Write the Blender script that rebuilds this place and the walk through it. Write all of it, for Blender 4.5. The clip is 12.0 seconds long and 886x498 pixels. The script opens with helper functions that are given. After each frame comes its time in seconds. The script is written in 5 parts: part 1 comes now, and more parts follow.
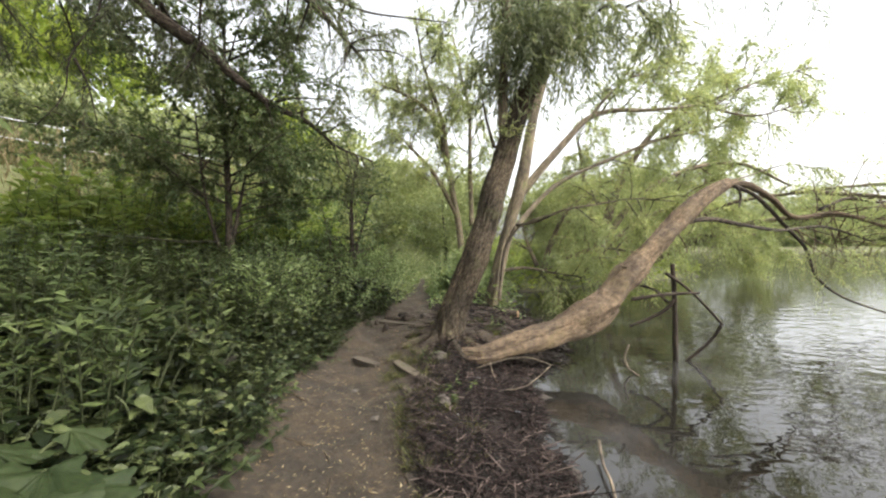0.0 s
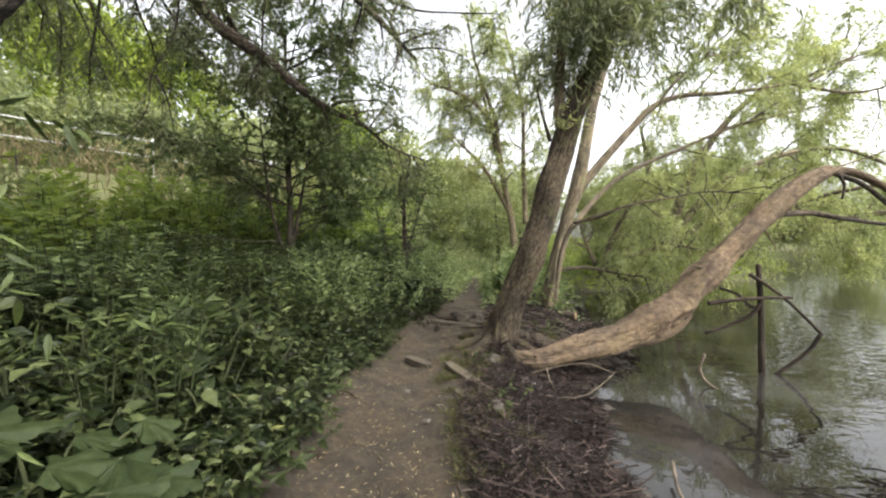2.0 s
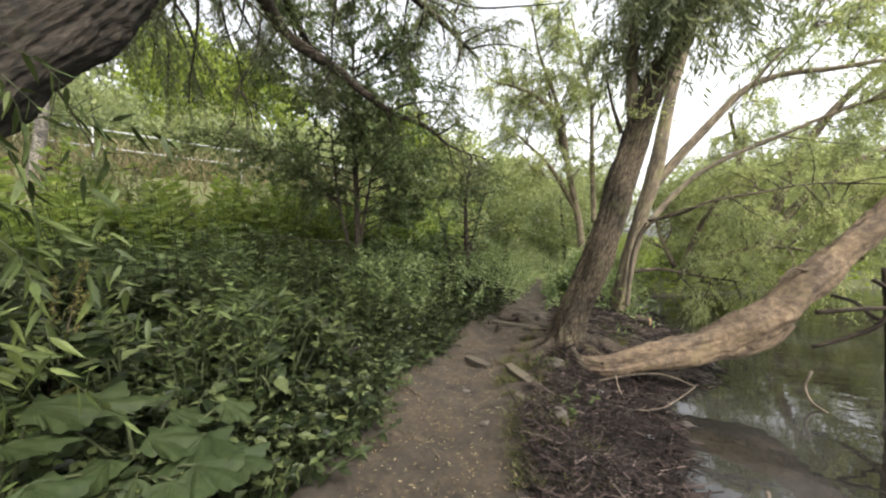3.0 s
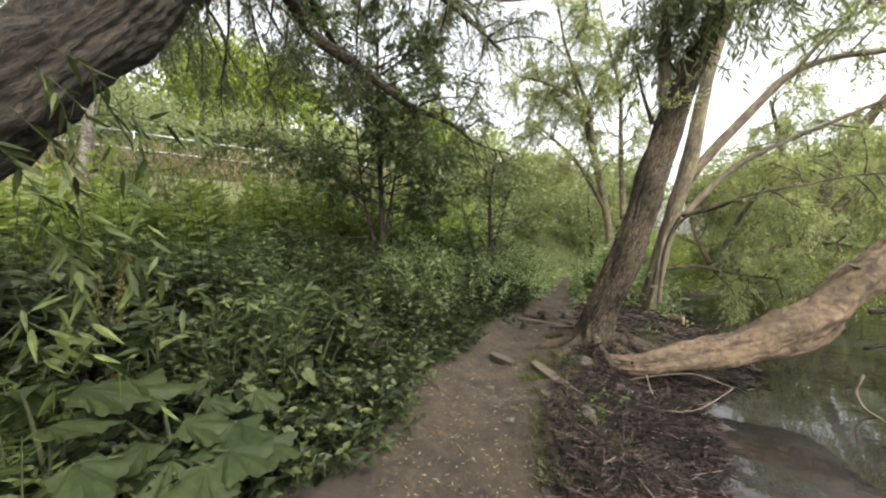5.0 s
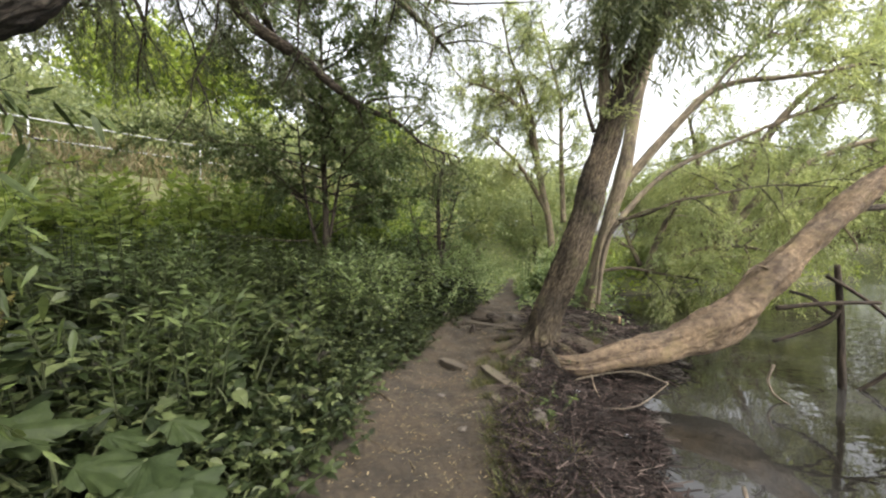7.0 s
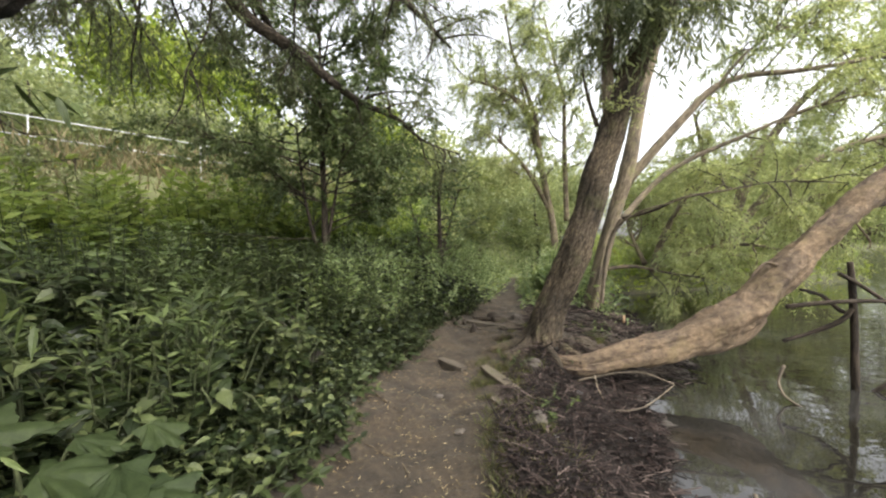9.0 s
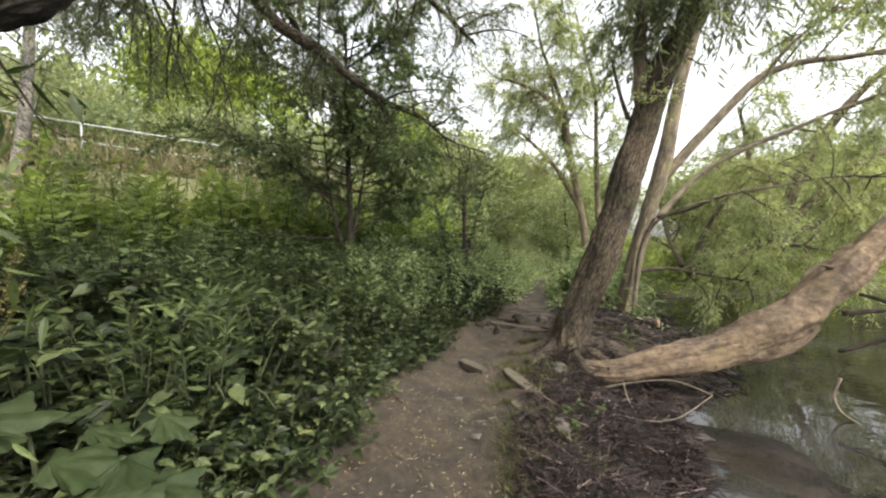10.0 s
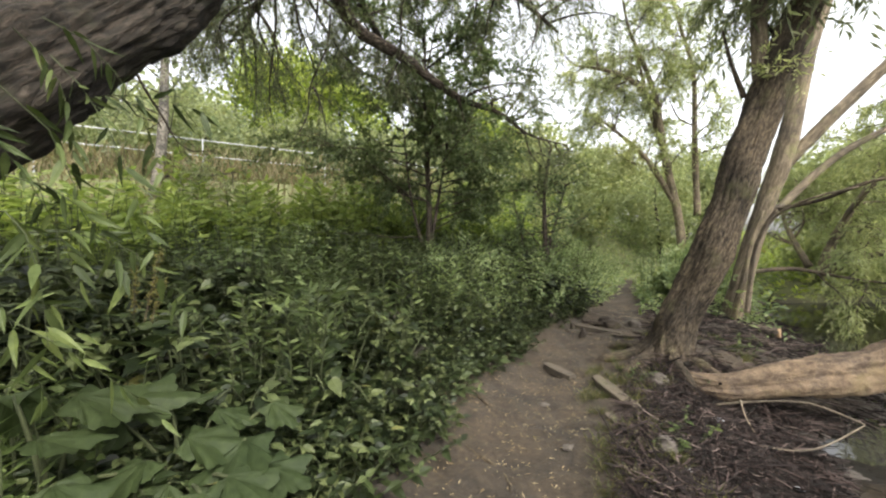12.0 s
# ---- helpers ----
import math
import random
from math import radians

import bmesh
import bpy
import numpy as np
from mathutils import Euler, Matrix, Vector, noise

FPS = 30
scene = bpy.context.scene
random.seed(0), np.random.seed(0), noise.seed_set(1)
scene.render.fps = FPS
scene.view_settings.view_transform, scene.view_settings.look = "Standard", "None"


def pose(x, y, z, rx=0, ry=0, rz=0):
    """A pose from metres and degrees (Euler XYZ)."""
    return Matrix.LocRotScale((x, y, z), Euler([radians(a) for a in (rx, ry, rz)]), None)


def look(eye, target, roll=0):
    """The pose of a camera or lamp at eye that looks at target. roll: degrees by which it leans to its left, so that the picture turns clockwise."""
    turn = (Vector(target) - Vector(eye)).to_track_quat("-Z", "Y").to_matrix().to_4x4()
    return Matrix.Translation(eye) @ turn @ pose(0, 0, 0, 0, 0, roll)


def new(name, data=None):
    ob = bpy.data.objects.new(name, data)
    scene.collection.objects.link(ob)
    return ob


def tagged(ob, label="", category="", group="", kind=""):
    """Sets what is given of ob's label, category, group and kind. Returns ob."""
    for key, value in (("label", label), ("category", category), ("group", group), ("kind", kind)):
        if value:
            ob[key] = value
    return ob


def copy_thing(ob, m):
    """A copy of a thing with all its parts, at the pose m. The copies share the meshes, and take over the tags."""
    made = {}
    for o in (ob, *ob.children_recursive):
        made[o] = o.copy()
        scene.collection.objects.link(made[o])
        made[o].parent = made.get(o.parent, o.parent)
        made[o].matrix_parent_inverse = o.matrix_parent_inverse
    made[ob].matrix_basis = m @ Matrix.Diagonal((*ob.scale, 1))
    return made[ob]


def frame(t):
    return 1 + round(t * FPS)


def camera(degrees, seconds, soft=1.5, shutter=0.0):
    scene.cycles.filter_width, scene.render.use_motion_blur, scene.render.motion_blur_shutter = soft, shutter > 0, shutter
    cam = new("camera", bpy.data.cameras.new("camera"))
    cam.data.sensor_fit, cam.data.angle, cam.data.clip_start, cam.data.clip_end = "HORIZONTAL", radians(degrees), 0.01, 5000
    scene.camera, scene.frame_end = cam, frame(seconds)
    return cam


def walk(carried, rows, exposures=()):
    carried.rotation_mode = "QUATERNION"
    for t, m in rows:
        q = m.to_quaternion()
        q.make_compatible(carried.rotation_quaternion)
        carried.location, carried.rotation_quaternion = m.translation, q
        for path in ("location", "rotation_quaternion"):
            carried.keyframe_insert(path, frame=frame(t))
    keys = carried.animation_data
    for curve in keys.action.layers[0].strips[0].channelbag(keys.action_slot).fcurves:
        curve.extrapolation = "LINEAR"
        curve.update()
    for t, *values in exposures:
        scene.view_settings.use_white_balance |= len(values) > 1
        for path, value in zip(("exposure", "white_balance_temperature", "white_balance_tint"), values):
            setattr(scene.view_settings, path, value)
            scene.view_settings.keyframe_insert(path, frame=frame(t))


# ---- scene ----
# The camera and its walk
cam = camera(99.8, 12.0, soft=2.2)
PATH = [
    (0, (0.01, -0.011, 1.508), (0.001, 1.989, 1.472), -0.0),
    (0.5, (-0.022, -0.004, 1.509), (-0.057, 1.995, 1.473), 0.0),
    (1, (-0.021, -0.001, 1.512), (-0.07, 1.998, 1.472), -0.1),
    (1.5, (-0.032, 0.042, 1.517), (-0.138, 2.039, 1.47), -0.3),
    (2, (0.001, 0.106, 1.516), (-0.286, 2.085, 1.472), -0.3),
    (2.5, (0.019, 0.141, 1.502), (-0.46, 2.083, 1.462), -0.2),
    (3, (0.025, 0.148, 1.504), (-0.589, 2.051, 1.462), -0.3),
    (3.5, (0.019, 0.142, 1.496), (-0.676, 2.016, 1.455), -0.4),
    (5.5, (0.02, 0.197, 1.476), (-0.716, 2.056, 1.422), -0.5),
    (6, (-0.023, 0.247, 1.481), (-0.664, 2.141, 1.432), -0.4),
    (6.5, (-0.047, 0.27, 1.482), (-0.572, 2.199, 1.441), -0.4),
    (6.7, (-0.049, 0.274, 1.484), (-0.521, 2.217, 1.443), -0.4),
    (8.5, (-0.063, 0.358, 1.446), (-0.517, 2.306, 1.413), -0.4),
    (9, (-0.022, 0.402, 1.446), (-0.505, 2.342, 1.407), -0.5),
    (9.5, (0.038, 0.477, 1.456), (-0.509, 2.401, 1.415), -0.4),
    (10, (0.045, 0.51, 1.421), (-0.588, 2.407, 1.388), -0.3),
    (10.5, (0.008, 0.506, 1.431), (-0.765, 2.35, 1.392), -0.4),
    (11, (-0.022, 0.515, 1.418), (-0.908, 2.307, 1.382), -0.5),
    (11.5, (-0.052, 0.523, 1.419), (-1.002, 2.283, 1.382), -0.6),
    (12, (-0.063, 0.53, 1.43), (-1.054, 2.267, 1.39), -0.7),
]
EXPOSURE, KELVIN, TINT = 1.85, 6650, 9
walk(cam, [(t, look(eye, target, roll)) for t, eye, target, roll in PATH], [(0, EXPOSURE, KELVIN, TINT), (9.5, EXPOSURE, KELVIN, TINT), (12, EXPOSURE + 0.07, KELVIN, TINT)])

# World: bright overcast sky and one soft, veiled sun
SUN_UP, SUN_ROUND = 50, 118
world = bpy.data.worlds.new("sky")
scene.world = world
world.use_nodes = True
wn, wl = world.node_tree.nodes, world.node_tree.links
sky = wn.new("ShaderNodeTexSky")
sky.sky_type, sky.sun_disc = "NISHITA", False
sky.sun_elevation, sky.sun_rotation = radians(SUN_UP), radians(SUN_ROUND)
sky.air_density, sky.dust_density = 1.0, 4.0
pale = wn.new("ShaderNodeHueSaturation")
pale.inputs["Saturation"].default_value = 0.2
wl.new(sky.outputs[0], pale.inputs["Color"])
wl.new(pale.outputs[0], wn["Background"].inputs[0])
wn["Background"].inputs[1].default_value = 0.15
sun_data = bpy.data.lights.new("sun", "SUN")
sun_data.energy, sun_data.angle, sun_data.color = 1.1, radians(20), (1.0, 0.96, 0.9)
sun = new("sun", sun_data)
sun.matrix_world = look((0, 0, 0), (-math.sin(radians(SUN_ROUND)) * math.cos(radians(SUN_UP)), -math.cos(radians(SUN_ROUND)) * math.cos(radians(SUN_UP)), -math.sin(radians(SUN_UP))))
sun.location = (20, 10, 30)

WATER = -0.3


# ---------------------------------------------------------------- materials
def material(name):
    m = bpy.data.materials.new(name)
    m.use_nodes = True
    return m, m.node_tree.nodes, m.node_tree.links, m.node_tree.nodes["Principled BSDF"]


def ramp(n, stops):
    r = n.new("ShaderNodeValToRGB")
    while len(r.color_ramp.elements) < len(stops):
        r.color_ramp.elements.new(0.5)
    for e, (p, c) in zip(r.color_ramp.elements, stops):
        e.position, e.color = p, (*c, 1)
    return r


def noise_node(n, l, scale, detail=4.0, rough=0.6, stretch=None, coord="Object"):
    tex = n.new("ShaderNodeTexNoise")
    tex.inputs["Scale"].default_value, tex.inputs["Detail"].default_value, tex.inputs["Roughness"].default_value = scale, detail, rough
    co = n.new("ShaderNodeTexCoord")
    if stretch:
        mp = n.new("ShaderNodeMapping")
        mp.inputs["Scale"].default_value = stretch
        l.new(co.outputs[coord], mp.inputs[0])
        l.new(mp.outputs[0], tex.inputs["Vector"])
    else:
        l.new(co.outputs[coord], tex.inputs["Vector"])
    return tex


def mixed(n, l, fac, a, b, blend="MIX"):
    mx = n.new("ShaderNodeMix")
    mx.data_type, mx.blend_type = "RGBA", blend
    if isinstance(fac, (int, float)):
        mx.inputs[0].default_value = fac
    else:
        l.new(fac, mx.inputs[0])
    for sock, v in ((mx.inputs[6], a), (mx.inputs[7], b)):
        if isinstance(v, tuple):
            sock.default_value = (*v, 1)
        else:
            l.new(v, sock)
    return mx.outputs[2]


def bump(n, l, b, height, strength, dist, prev=None):
    bp = n.new("ShaderNodeBump")
    bp.inputs["Strength"].default_value, bp.inputs["Distance"].default_value = strength, dist
    l.new(height, bp.inputs["Height"])
    if prev:
        l.new(prev, bp.inputs["Normal"])
    l.new(bp.outputs[0], b.inputs["Normal"])
    return bp.outputs[0]


def leaf_material(name, dark, mid, light, through_light=0.4, rough=0.5):
    """Leaves: each one its own tint, blotched, and lit through from behind."""
    m, n, l, b = material(name)
    geo = n.new("ShaderNodeNewGeometry")
    r = ramp(n, [(0.0, dark), (0.55, mid), (0.994, light), (1.0, (0.24, 0.2, 0.06))])
    l.new(geo.outputs["Random Per Island"], r.inputs[0])
    spots = noise_node(n, l, 28, 3)
    sr = ramp(n, [(0.35, (0.72, 0.74, 0.7)), (0.7, (1.15, 1.12, 1.1))])
    l.new(spots.outputs[0], sr.inputs[0])
    stand = noise_node(n, l, 0.9, 2)
    st = ramp(n, [(0.35, (0.75, 0.8, 0.8)), (0.68, (1.2, 1.15, 1.05))])
    l.new(stand.outputs[0], st.inputs[0])
    col = mixed(n, l, 1.0, r.outputs[0], sr.outputs[0], "MULTIPLY")
    col = mixed(n, l, 1.0, col, st.outputs[0], "MULTIPLY")
    l.new(col, b.inputs["Base Color"])
    b.inputs["Roughness"].default_value = rough
    b.inputs["Specular IOR Level"].default_value = 0.18
    bump(n, l, b, spots.outputs[0], 0.5, 0.012)
    tr = n.new("ShaderNodeBsdfTranslucent")
    warm = mixed(n, l, 1.0, col, (1.16, 1.22, 0.78), "MULTIPLY")
    l.new(warm, tr.inputs[0])
    ms = n.new("ShaderNodeMixShader")
    ms.inputs[0].default_value = through_light
    l.new(b.outputs[0], ms.inputs[1])
    l.new(tr.outputs[0], ms.inputs[2])
    l.new(ms.outputs[0], n["Material Output"].inputs[0])
    return m


def bark_material(name, dark, light, moss=None, scale=9.0, strength=0.9, stretch=0.2, blotch=0.5):
    """Bark or weathered wood; its furrows run along the limb by the grain layer."""
    m, n, l, b = material(name)
    at = n.new("ShaderNodeAttribute")
    at.attribute_name = "grain"
    mp = n.new("ShaderNodeMapping")
    mp.inputs["Scale"].default_value = (1, 1, stretch)
    l.new(at.outputs["Vector"], mp.inputs[0])
    fur = n.new("ShaderNodeTexNoise")
    fur.inputs["Scale"].default_value, fur.inputs["Detail"].default_value, fur.inputs["Roughness"].default_value = scale * 2.2, 6, 0.6
    fur.inputs["Distortion"].default_value = 0.4
    l.new(mp.outputs[0], fur.inputs["Vector"])
    chip = noise_node(n, l, scale * 5, 4, 0.6)
    broad = noise_node(n, l, 2.3, 5, 0.65)
    r = ramp(n, [(0.38, dark), (0.5, tuple(0.6 * d + 0.4 * g for d, g in zip(dark, light))), (0.64, light)])
    l.new(fur.outputs[0], r.inputs[0])
    br = ramp(n, [(0.36, (blotch, blotch, blotch * 1.04)), (0.64, (1.22, 1.18, 1.1))])
    l.new(broad.outputs[0], br.inputs[0])
    ch = ramp(n, [(0.35, (0.75, 0.75, 0.75)), (0.65, (1.2, 1.2, 1.2))])
    l.new(chip.outputs[0], ch.inputs[0])
    col = mixed(n, l, 1.0, r.outputs[0], br.outputs[0], "MULTIPLY")
    col = mixed(n, l, 1.0, col, ch.outputs[0], "MULTIPLY")
    if moss:
        mo = noise_node(n, l, 3.1, 6, 0.7)
        mr = ramp(n, [(0.54, (0, 0, 0)), (0.7, (0.7, 0.7, 0.7))])
        l.new(mo.outputs[0], mr.inputs[0])
        col = mixed(n, l, mr.outputs[0], col, moss)
    l.new(col, b.inputs["Base Color"])
    b.inputs["Roughness"].default_value = 0.92
    b.inputs["Specular IOR Level"].default_value = 0.25
    first = bump(n, l, b, fur.outputs[0], strength, 0.035)
    bump(n, l, b, chip.outputs[0], 0.4, 0.008, first)
    return m


LEAF_WILLOW = leaf_material("willow_leaf", (0.095, 0.112, 0.066), (0.145, 0.162, 0.098), (0.21, 0.226, 0.142), 0.45)
LEAF_SHOOT = leaf_material("willow_shoot_leaf", (0.14, 0.158, 0.1), (0.2, 0.218, 0.145), (0.28, 0.295, 0.205), 0.52)
# Pale willow green, lifted further to carry the haze on the lake side
LEAF_LIGHT = leaf_material("pale_willow_leaf", (0.235, 0.262, 0.145), (0.325, 0.352, 0.2), (0.445, 0.465, 0.285), 0.58)
LEAF_DARK = leaf_material("shrub_leaf", (0.075, 0.104, 0.05), (0.125, 0.162, 0.08), (0.25, 0.285, 0.18), 0.42)
# Nettle, bramble and willowherb: dark ends stand for shade deep between the leaves
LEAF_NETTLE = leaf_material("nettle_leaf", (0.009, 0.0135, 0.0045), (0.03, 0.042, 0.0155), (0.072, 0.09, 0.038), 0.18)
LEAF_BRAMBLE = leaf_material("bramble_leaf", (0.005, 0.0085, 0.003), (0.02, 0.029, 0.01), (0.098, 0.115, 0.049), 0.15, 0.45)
LEAF_WEED = leaf_material("weed_leaf", (0.155, 0.205, 0.066), (0.24, 0.3, 0.095), (0.325, 0.375, 0.125), 0.5)
# Burdock green, darkened for the deep shade of the near undergrowth
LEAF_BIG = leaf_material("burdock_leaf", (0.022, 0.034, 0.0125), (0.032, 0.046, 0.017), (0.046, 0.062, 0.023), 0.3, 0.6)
# Distant greens with the haze mixed into the leaf colour
LEAF_FAR = leaf_material("hazed_far_leaf", (0.19, 0.22, 0.13), (0.27, 0.3, 0.18), (0.38, 0.4, 0.245), 0.52)
LEAF_BRIGHT = leaf_material("bright_leaf", (0.205, 0.27, 0.065), (0.305, 0.37, 0.095), (0.4, 0.45, 0.135), 0.55)
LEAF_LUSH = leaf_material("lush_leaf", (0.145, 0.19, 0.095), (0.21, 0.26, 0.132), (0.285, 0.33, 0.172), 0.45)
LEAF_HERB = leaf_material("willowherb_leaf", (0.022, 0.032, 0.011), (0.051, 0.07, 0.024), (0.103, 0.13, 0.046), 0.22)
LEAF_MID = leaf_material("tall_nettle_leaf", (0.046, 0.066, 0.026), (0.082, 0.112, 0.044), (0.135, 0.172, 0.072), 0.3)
LEAF_FRESH = leaf_material("fresh_leaf", (0.05, 0.072, 0.023), (0.078, 0.108, 0.036), (0.118, 0.152, 0.054), 0.35)
GRASS = leaf_material("grass_blade", (0.05, 0.056, 0.022), (0.09, 0.094, 0.038), (0.165, 0.15, 0.075), 0.35)
DRY = leaf_material("dry_stalk", (0.11, 0.095, 0.055), (0.185, 0.155, 0.095), (0.27, 0.23, 0.15), 0.3, 0.8)
LITTER = leaf_material("fallen_leaf", (0.10, 0.065, 0.04), (0.19, 0.145, 0.095), (0.29, 0.235, 0.165), 0.15, 0.7)
BARK = bark_material("willow_bark", (0.022, 0.017, 0.012), (0.125, 0.099, 0.067), (0.07, 0.068, 0.03), 17.0, 1.0, 0.45)
BARK_DARK = bark_material("dark_bark", (0.02, 0.016, 0.013), (0.115, 0.093, 0.073), (0.05, 0.055, 0.026), 14.0, 1.0, 0.6)
# Dark bark, darkened further for the shade of the canopy above
BARK_NEAR = bark_material("shaded_willow_bark", (0.01, 0.008, 0.006), (0.042, 0.034, 0.026), (0.03, 0.031, 0.016), 15.0, 1.0, 0.32)
BARK_PALE = bark_material("pale_bark", (0.09, 0.073, 0.052), (0.22, 0.182, 0.132), (0.17, 0.17, 0.07), 12.0, 0.5)
BARK_LOG = bark_material("log_bark", (0.066, 0.047, 0.032), (0.15, 0.112, 0.074), (0.11, 0.085, 0.042), 20.0, 1.0, 0.25, 0.72)
TWIG = bark_material("twig_bark", (0.05, 0.04, 0.03), (0.13, 0.105, 0.075), None, 30.0, 0.3)
TWIG_GREEN = bark_material("green_stem", (0.035, 0.045, 0.02), (0.07, 0.08, 0.035), None, 30.0, 0.2)
DEAD = bark_material("wet_dead_wood", (0.018, 0.014, 0.011), (0.075, 0.058, 0.043), None, 20.0, 0.6)
STICK = bark_material("bleached_stick", (0.09, 0.072, 0.054), (0.22, 0.185, 0.14), None, 24.0, 0.4)
PLANK = bark_material("weathered_board", (0.06, 0.05, 0.038), (0.15, 0.128, 0.1), (0.09, 0.085, 0.05), 14.0, 0.5, 0.15)
BIRCH = bark_material("birch_bark", (0.06, 0.055, 0.048), (0.27, 0.25, 0.22), None, 9.0, 0.4, 2.0)


def debris_material():
    m, n, l, b = material("dark_reed_litter")
    geo = n.new("ShaderNodeNewGeometry")
    r = ramp(n, [(0.0, (0.004, 0.003, 0.0022)), (0.55, (0.012, 0.0075, 0.0065)), (0.9, (0.042, 0.029, 0.025)), (1.0, (0.12, 0.092, 0.078))])
    l.new(geo.outputs["Random Per Island"], r.inputs[0])
    l.new(r.outputs[0], b.inputs["Base Color"])
    b.inputs["Roughness"].default_value = 0.85
    b.inputs["Specular IOR Level"].default_value = 0.2
    return m


DEBRIS = debris_material()


def ground_material():
    """Trodden earth, with mud near the water and green further from the path."""
    m, n, l, b = material("trodden_earth")
    coarse = noise_node(n, l, 2.1, 6, 0.68)
    fine = noise_node(n, l, 22, 8, 0.7)
    grit = noise_node(n, l, 130, 4, 0.7)
    r = ramp(n, [(0.3, (0.0155, 0.0117, 0.007)), (0.5, (0.035, 0.0266, 0.0162)), (0.72, (0.072, 0.056, 0.035))])
    l.new(fine.outputs[0], r.inputs[0])
    cr = ramp(n, [(0.36, (0.46, 0.44, 0.41)), (0.6, (1.14, 1.06, 0.97))])
    l.new(coarse.outputs[0], cr.inputs[0])
    col = mixed(n, l, 1.0, r.outputs[0], cr.outputs[0], "MULTIPLY")
    gr = ramp(n, [(0.3, (0.65, 0.65, 0.65)), (0.7, (1.25, 1.22, 1.2))])
    l.new(grit.outputs[0], gr.inputs[0])
    col = mixed(n, l, 1.0, col, gr.outputs[0], "MULTIPLY")
    # dark soil where the vertex layer marks shore and undergrowth, with plant shade included
    at = n.new("ShaderNodeAttribute")
    at.attribute_name = "soil"
    sep = n.new("ShaderNodeSeparateColor")
    l.new(at.outputs["Color"], sep.inputs[0])
    col = mixed(n, l, sep.outputs[0], col, (0.016, 0.013, 0.010))
    col = mixed(n, l, sep.outputs[1], col, (0.12, 0.13, 0.05))
    col = mixed(n, l, sep.outputs[2], col, (0.06, 0.052, 0.042))
    l.new(col, b.inputs["Base Color"])
    b.inputs["Roughness"].default_value = 0.92
    first = bump(n, l, b, fine.outputs[0], 0.85, 0.03)
    bump(n, l, b, grit.outputs[0], 0.5, 0.006, first)
    return m


def water_material():
    """Murky shallows, milky near the bank, rippled further out."""
    m, n, l, b = material("pond_water")
    scum = noise_node(n, l, 0.9, 6, 0.62)
    r = ramp(n, [(0.38, (0.008, 0.007, 0.005)), (0.52, (0.015, 0.014, 0.0115)), (0.68, (0.038, 0.037, 0.036))])
    l.new(scum.outputs[0], r.inputs[0])
    co = n.new("ShaderNodeTexCoord")
    sep = n.new("ShaderNodeSeparateXYZ")
    l.new(co.outputs["Object"], sep.inputs[0])
    # silt stirred up along the bank, its paleness also standing for reflected sky
    silt_and_sky = n.new("ShaderNodeMapRange")
    silt_and_sky.inputs["From Min"].default_value, silt_and_sky.inputs["From Max"].default_value = 1.0, 2.6
    silt_and_sky.inputs["To Min"].default_value, silt_and_sky.inputs["To Max"].default_value = 1.0, 0.0
    l.new(sep.outputs[0], silt_and_sky.inputs["Value"])
    cloud = noise_node(n, l, 1.3, 5, 0.6)
    cr = ramp(n, [(0.4, (0.05, 0.05, 0.05)), (0.62, (1, 1, 1))])
    l.new(cloud.outputs[0], cr.inputs[0])
    fac = mixed(n, l, 1.0, cr.outputs[0], silt_and_sky.outputs[0], "MULTIPLY")
    l.new(mixed(n, l, fac, r.outputs[0], (0.027, 0.026, 0.025)), b.inputs["Base Color"])
    b.inputs["Roughness"].default_value = 0.012
    b.inputs["IOR"].default_value = 1.45
    # the breeze reaches the open water only
    open_water = n.new("ShaderNodeMapRange")
    open_water.inputs["From Min"].default_value, open_water.inputs["From Max"].default_value = 2.0, 5.5
    open_water.inputs["To Min"].default_value, open_water.inputs["To Max"].default_value = 0.12, 1.0
    l.new(sep.outputs[0], open_water.inputs["Value"])
    wide = noise_node(n, l, 0.9, 2, 0.5, (0.7, 1.2, 1))
    small = noise_node(n, l, 3.2, 2, 0.5, (0.75, 1.3, 1))
    calm = n.new("ShaderNodeMath")
    calm.operation = "MULTIPLY"
    l.new(small.outputs[0], calm.inputs[0])
    l.new(open_water.outputs[0], calm.inputs[1])
    first = bump(n, l, b, wide.outputs[0], 0.05, 0.05)
    bump(n, l, b, calm.outputs[0], 0.85, 0.02, first)
    return m


def plain(name, colour, rough, metal=0.0):
    m, n, l, b = material(name)
    t = noise_node(n, l, 14, 5)
    r = ramp(n, [(0.3, tuple(c * 0.75 for c in colour)), (0.7, tuple(min(1, c * 1.15) for c in colour))])
    l.new(t.outputs[0], r.inputs[0])
    l.new(r.outputs[0], b.inputs["Base Color"])
    b.inputs["Roughness"].default_value, b.inputs["Metallic"].default_value = rough, metal
    return m


RAIL = plain("galvanised_rail", (0.47, 0.48, 0.49), 0.5, 0.2)
STONE = plain("grey_stone", (0.06, 0.05, 0.04), 0.9)
LITTER_WHITE = plain("white_plastic", (0.3, 0.31, 0.33), 0.5)
GROUND, WATER_MAT = ground_material(), water_material()


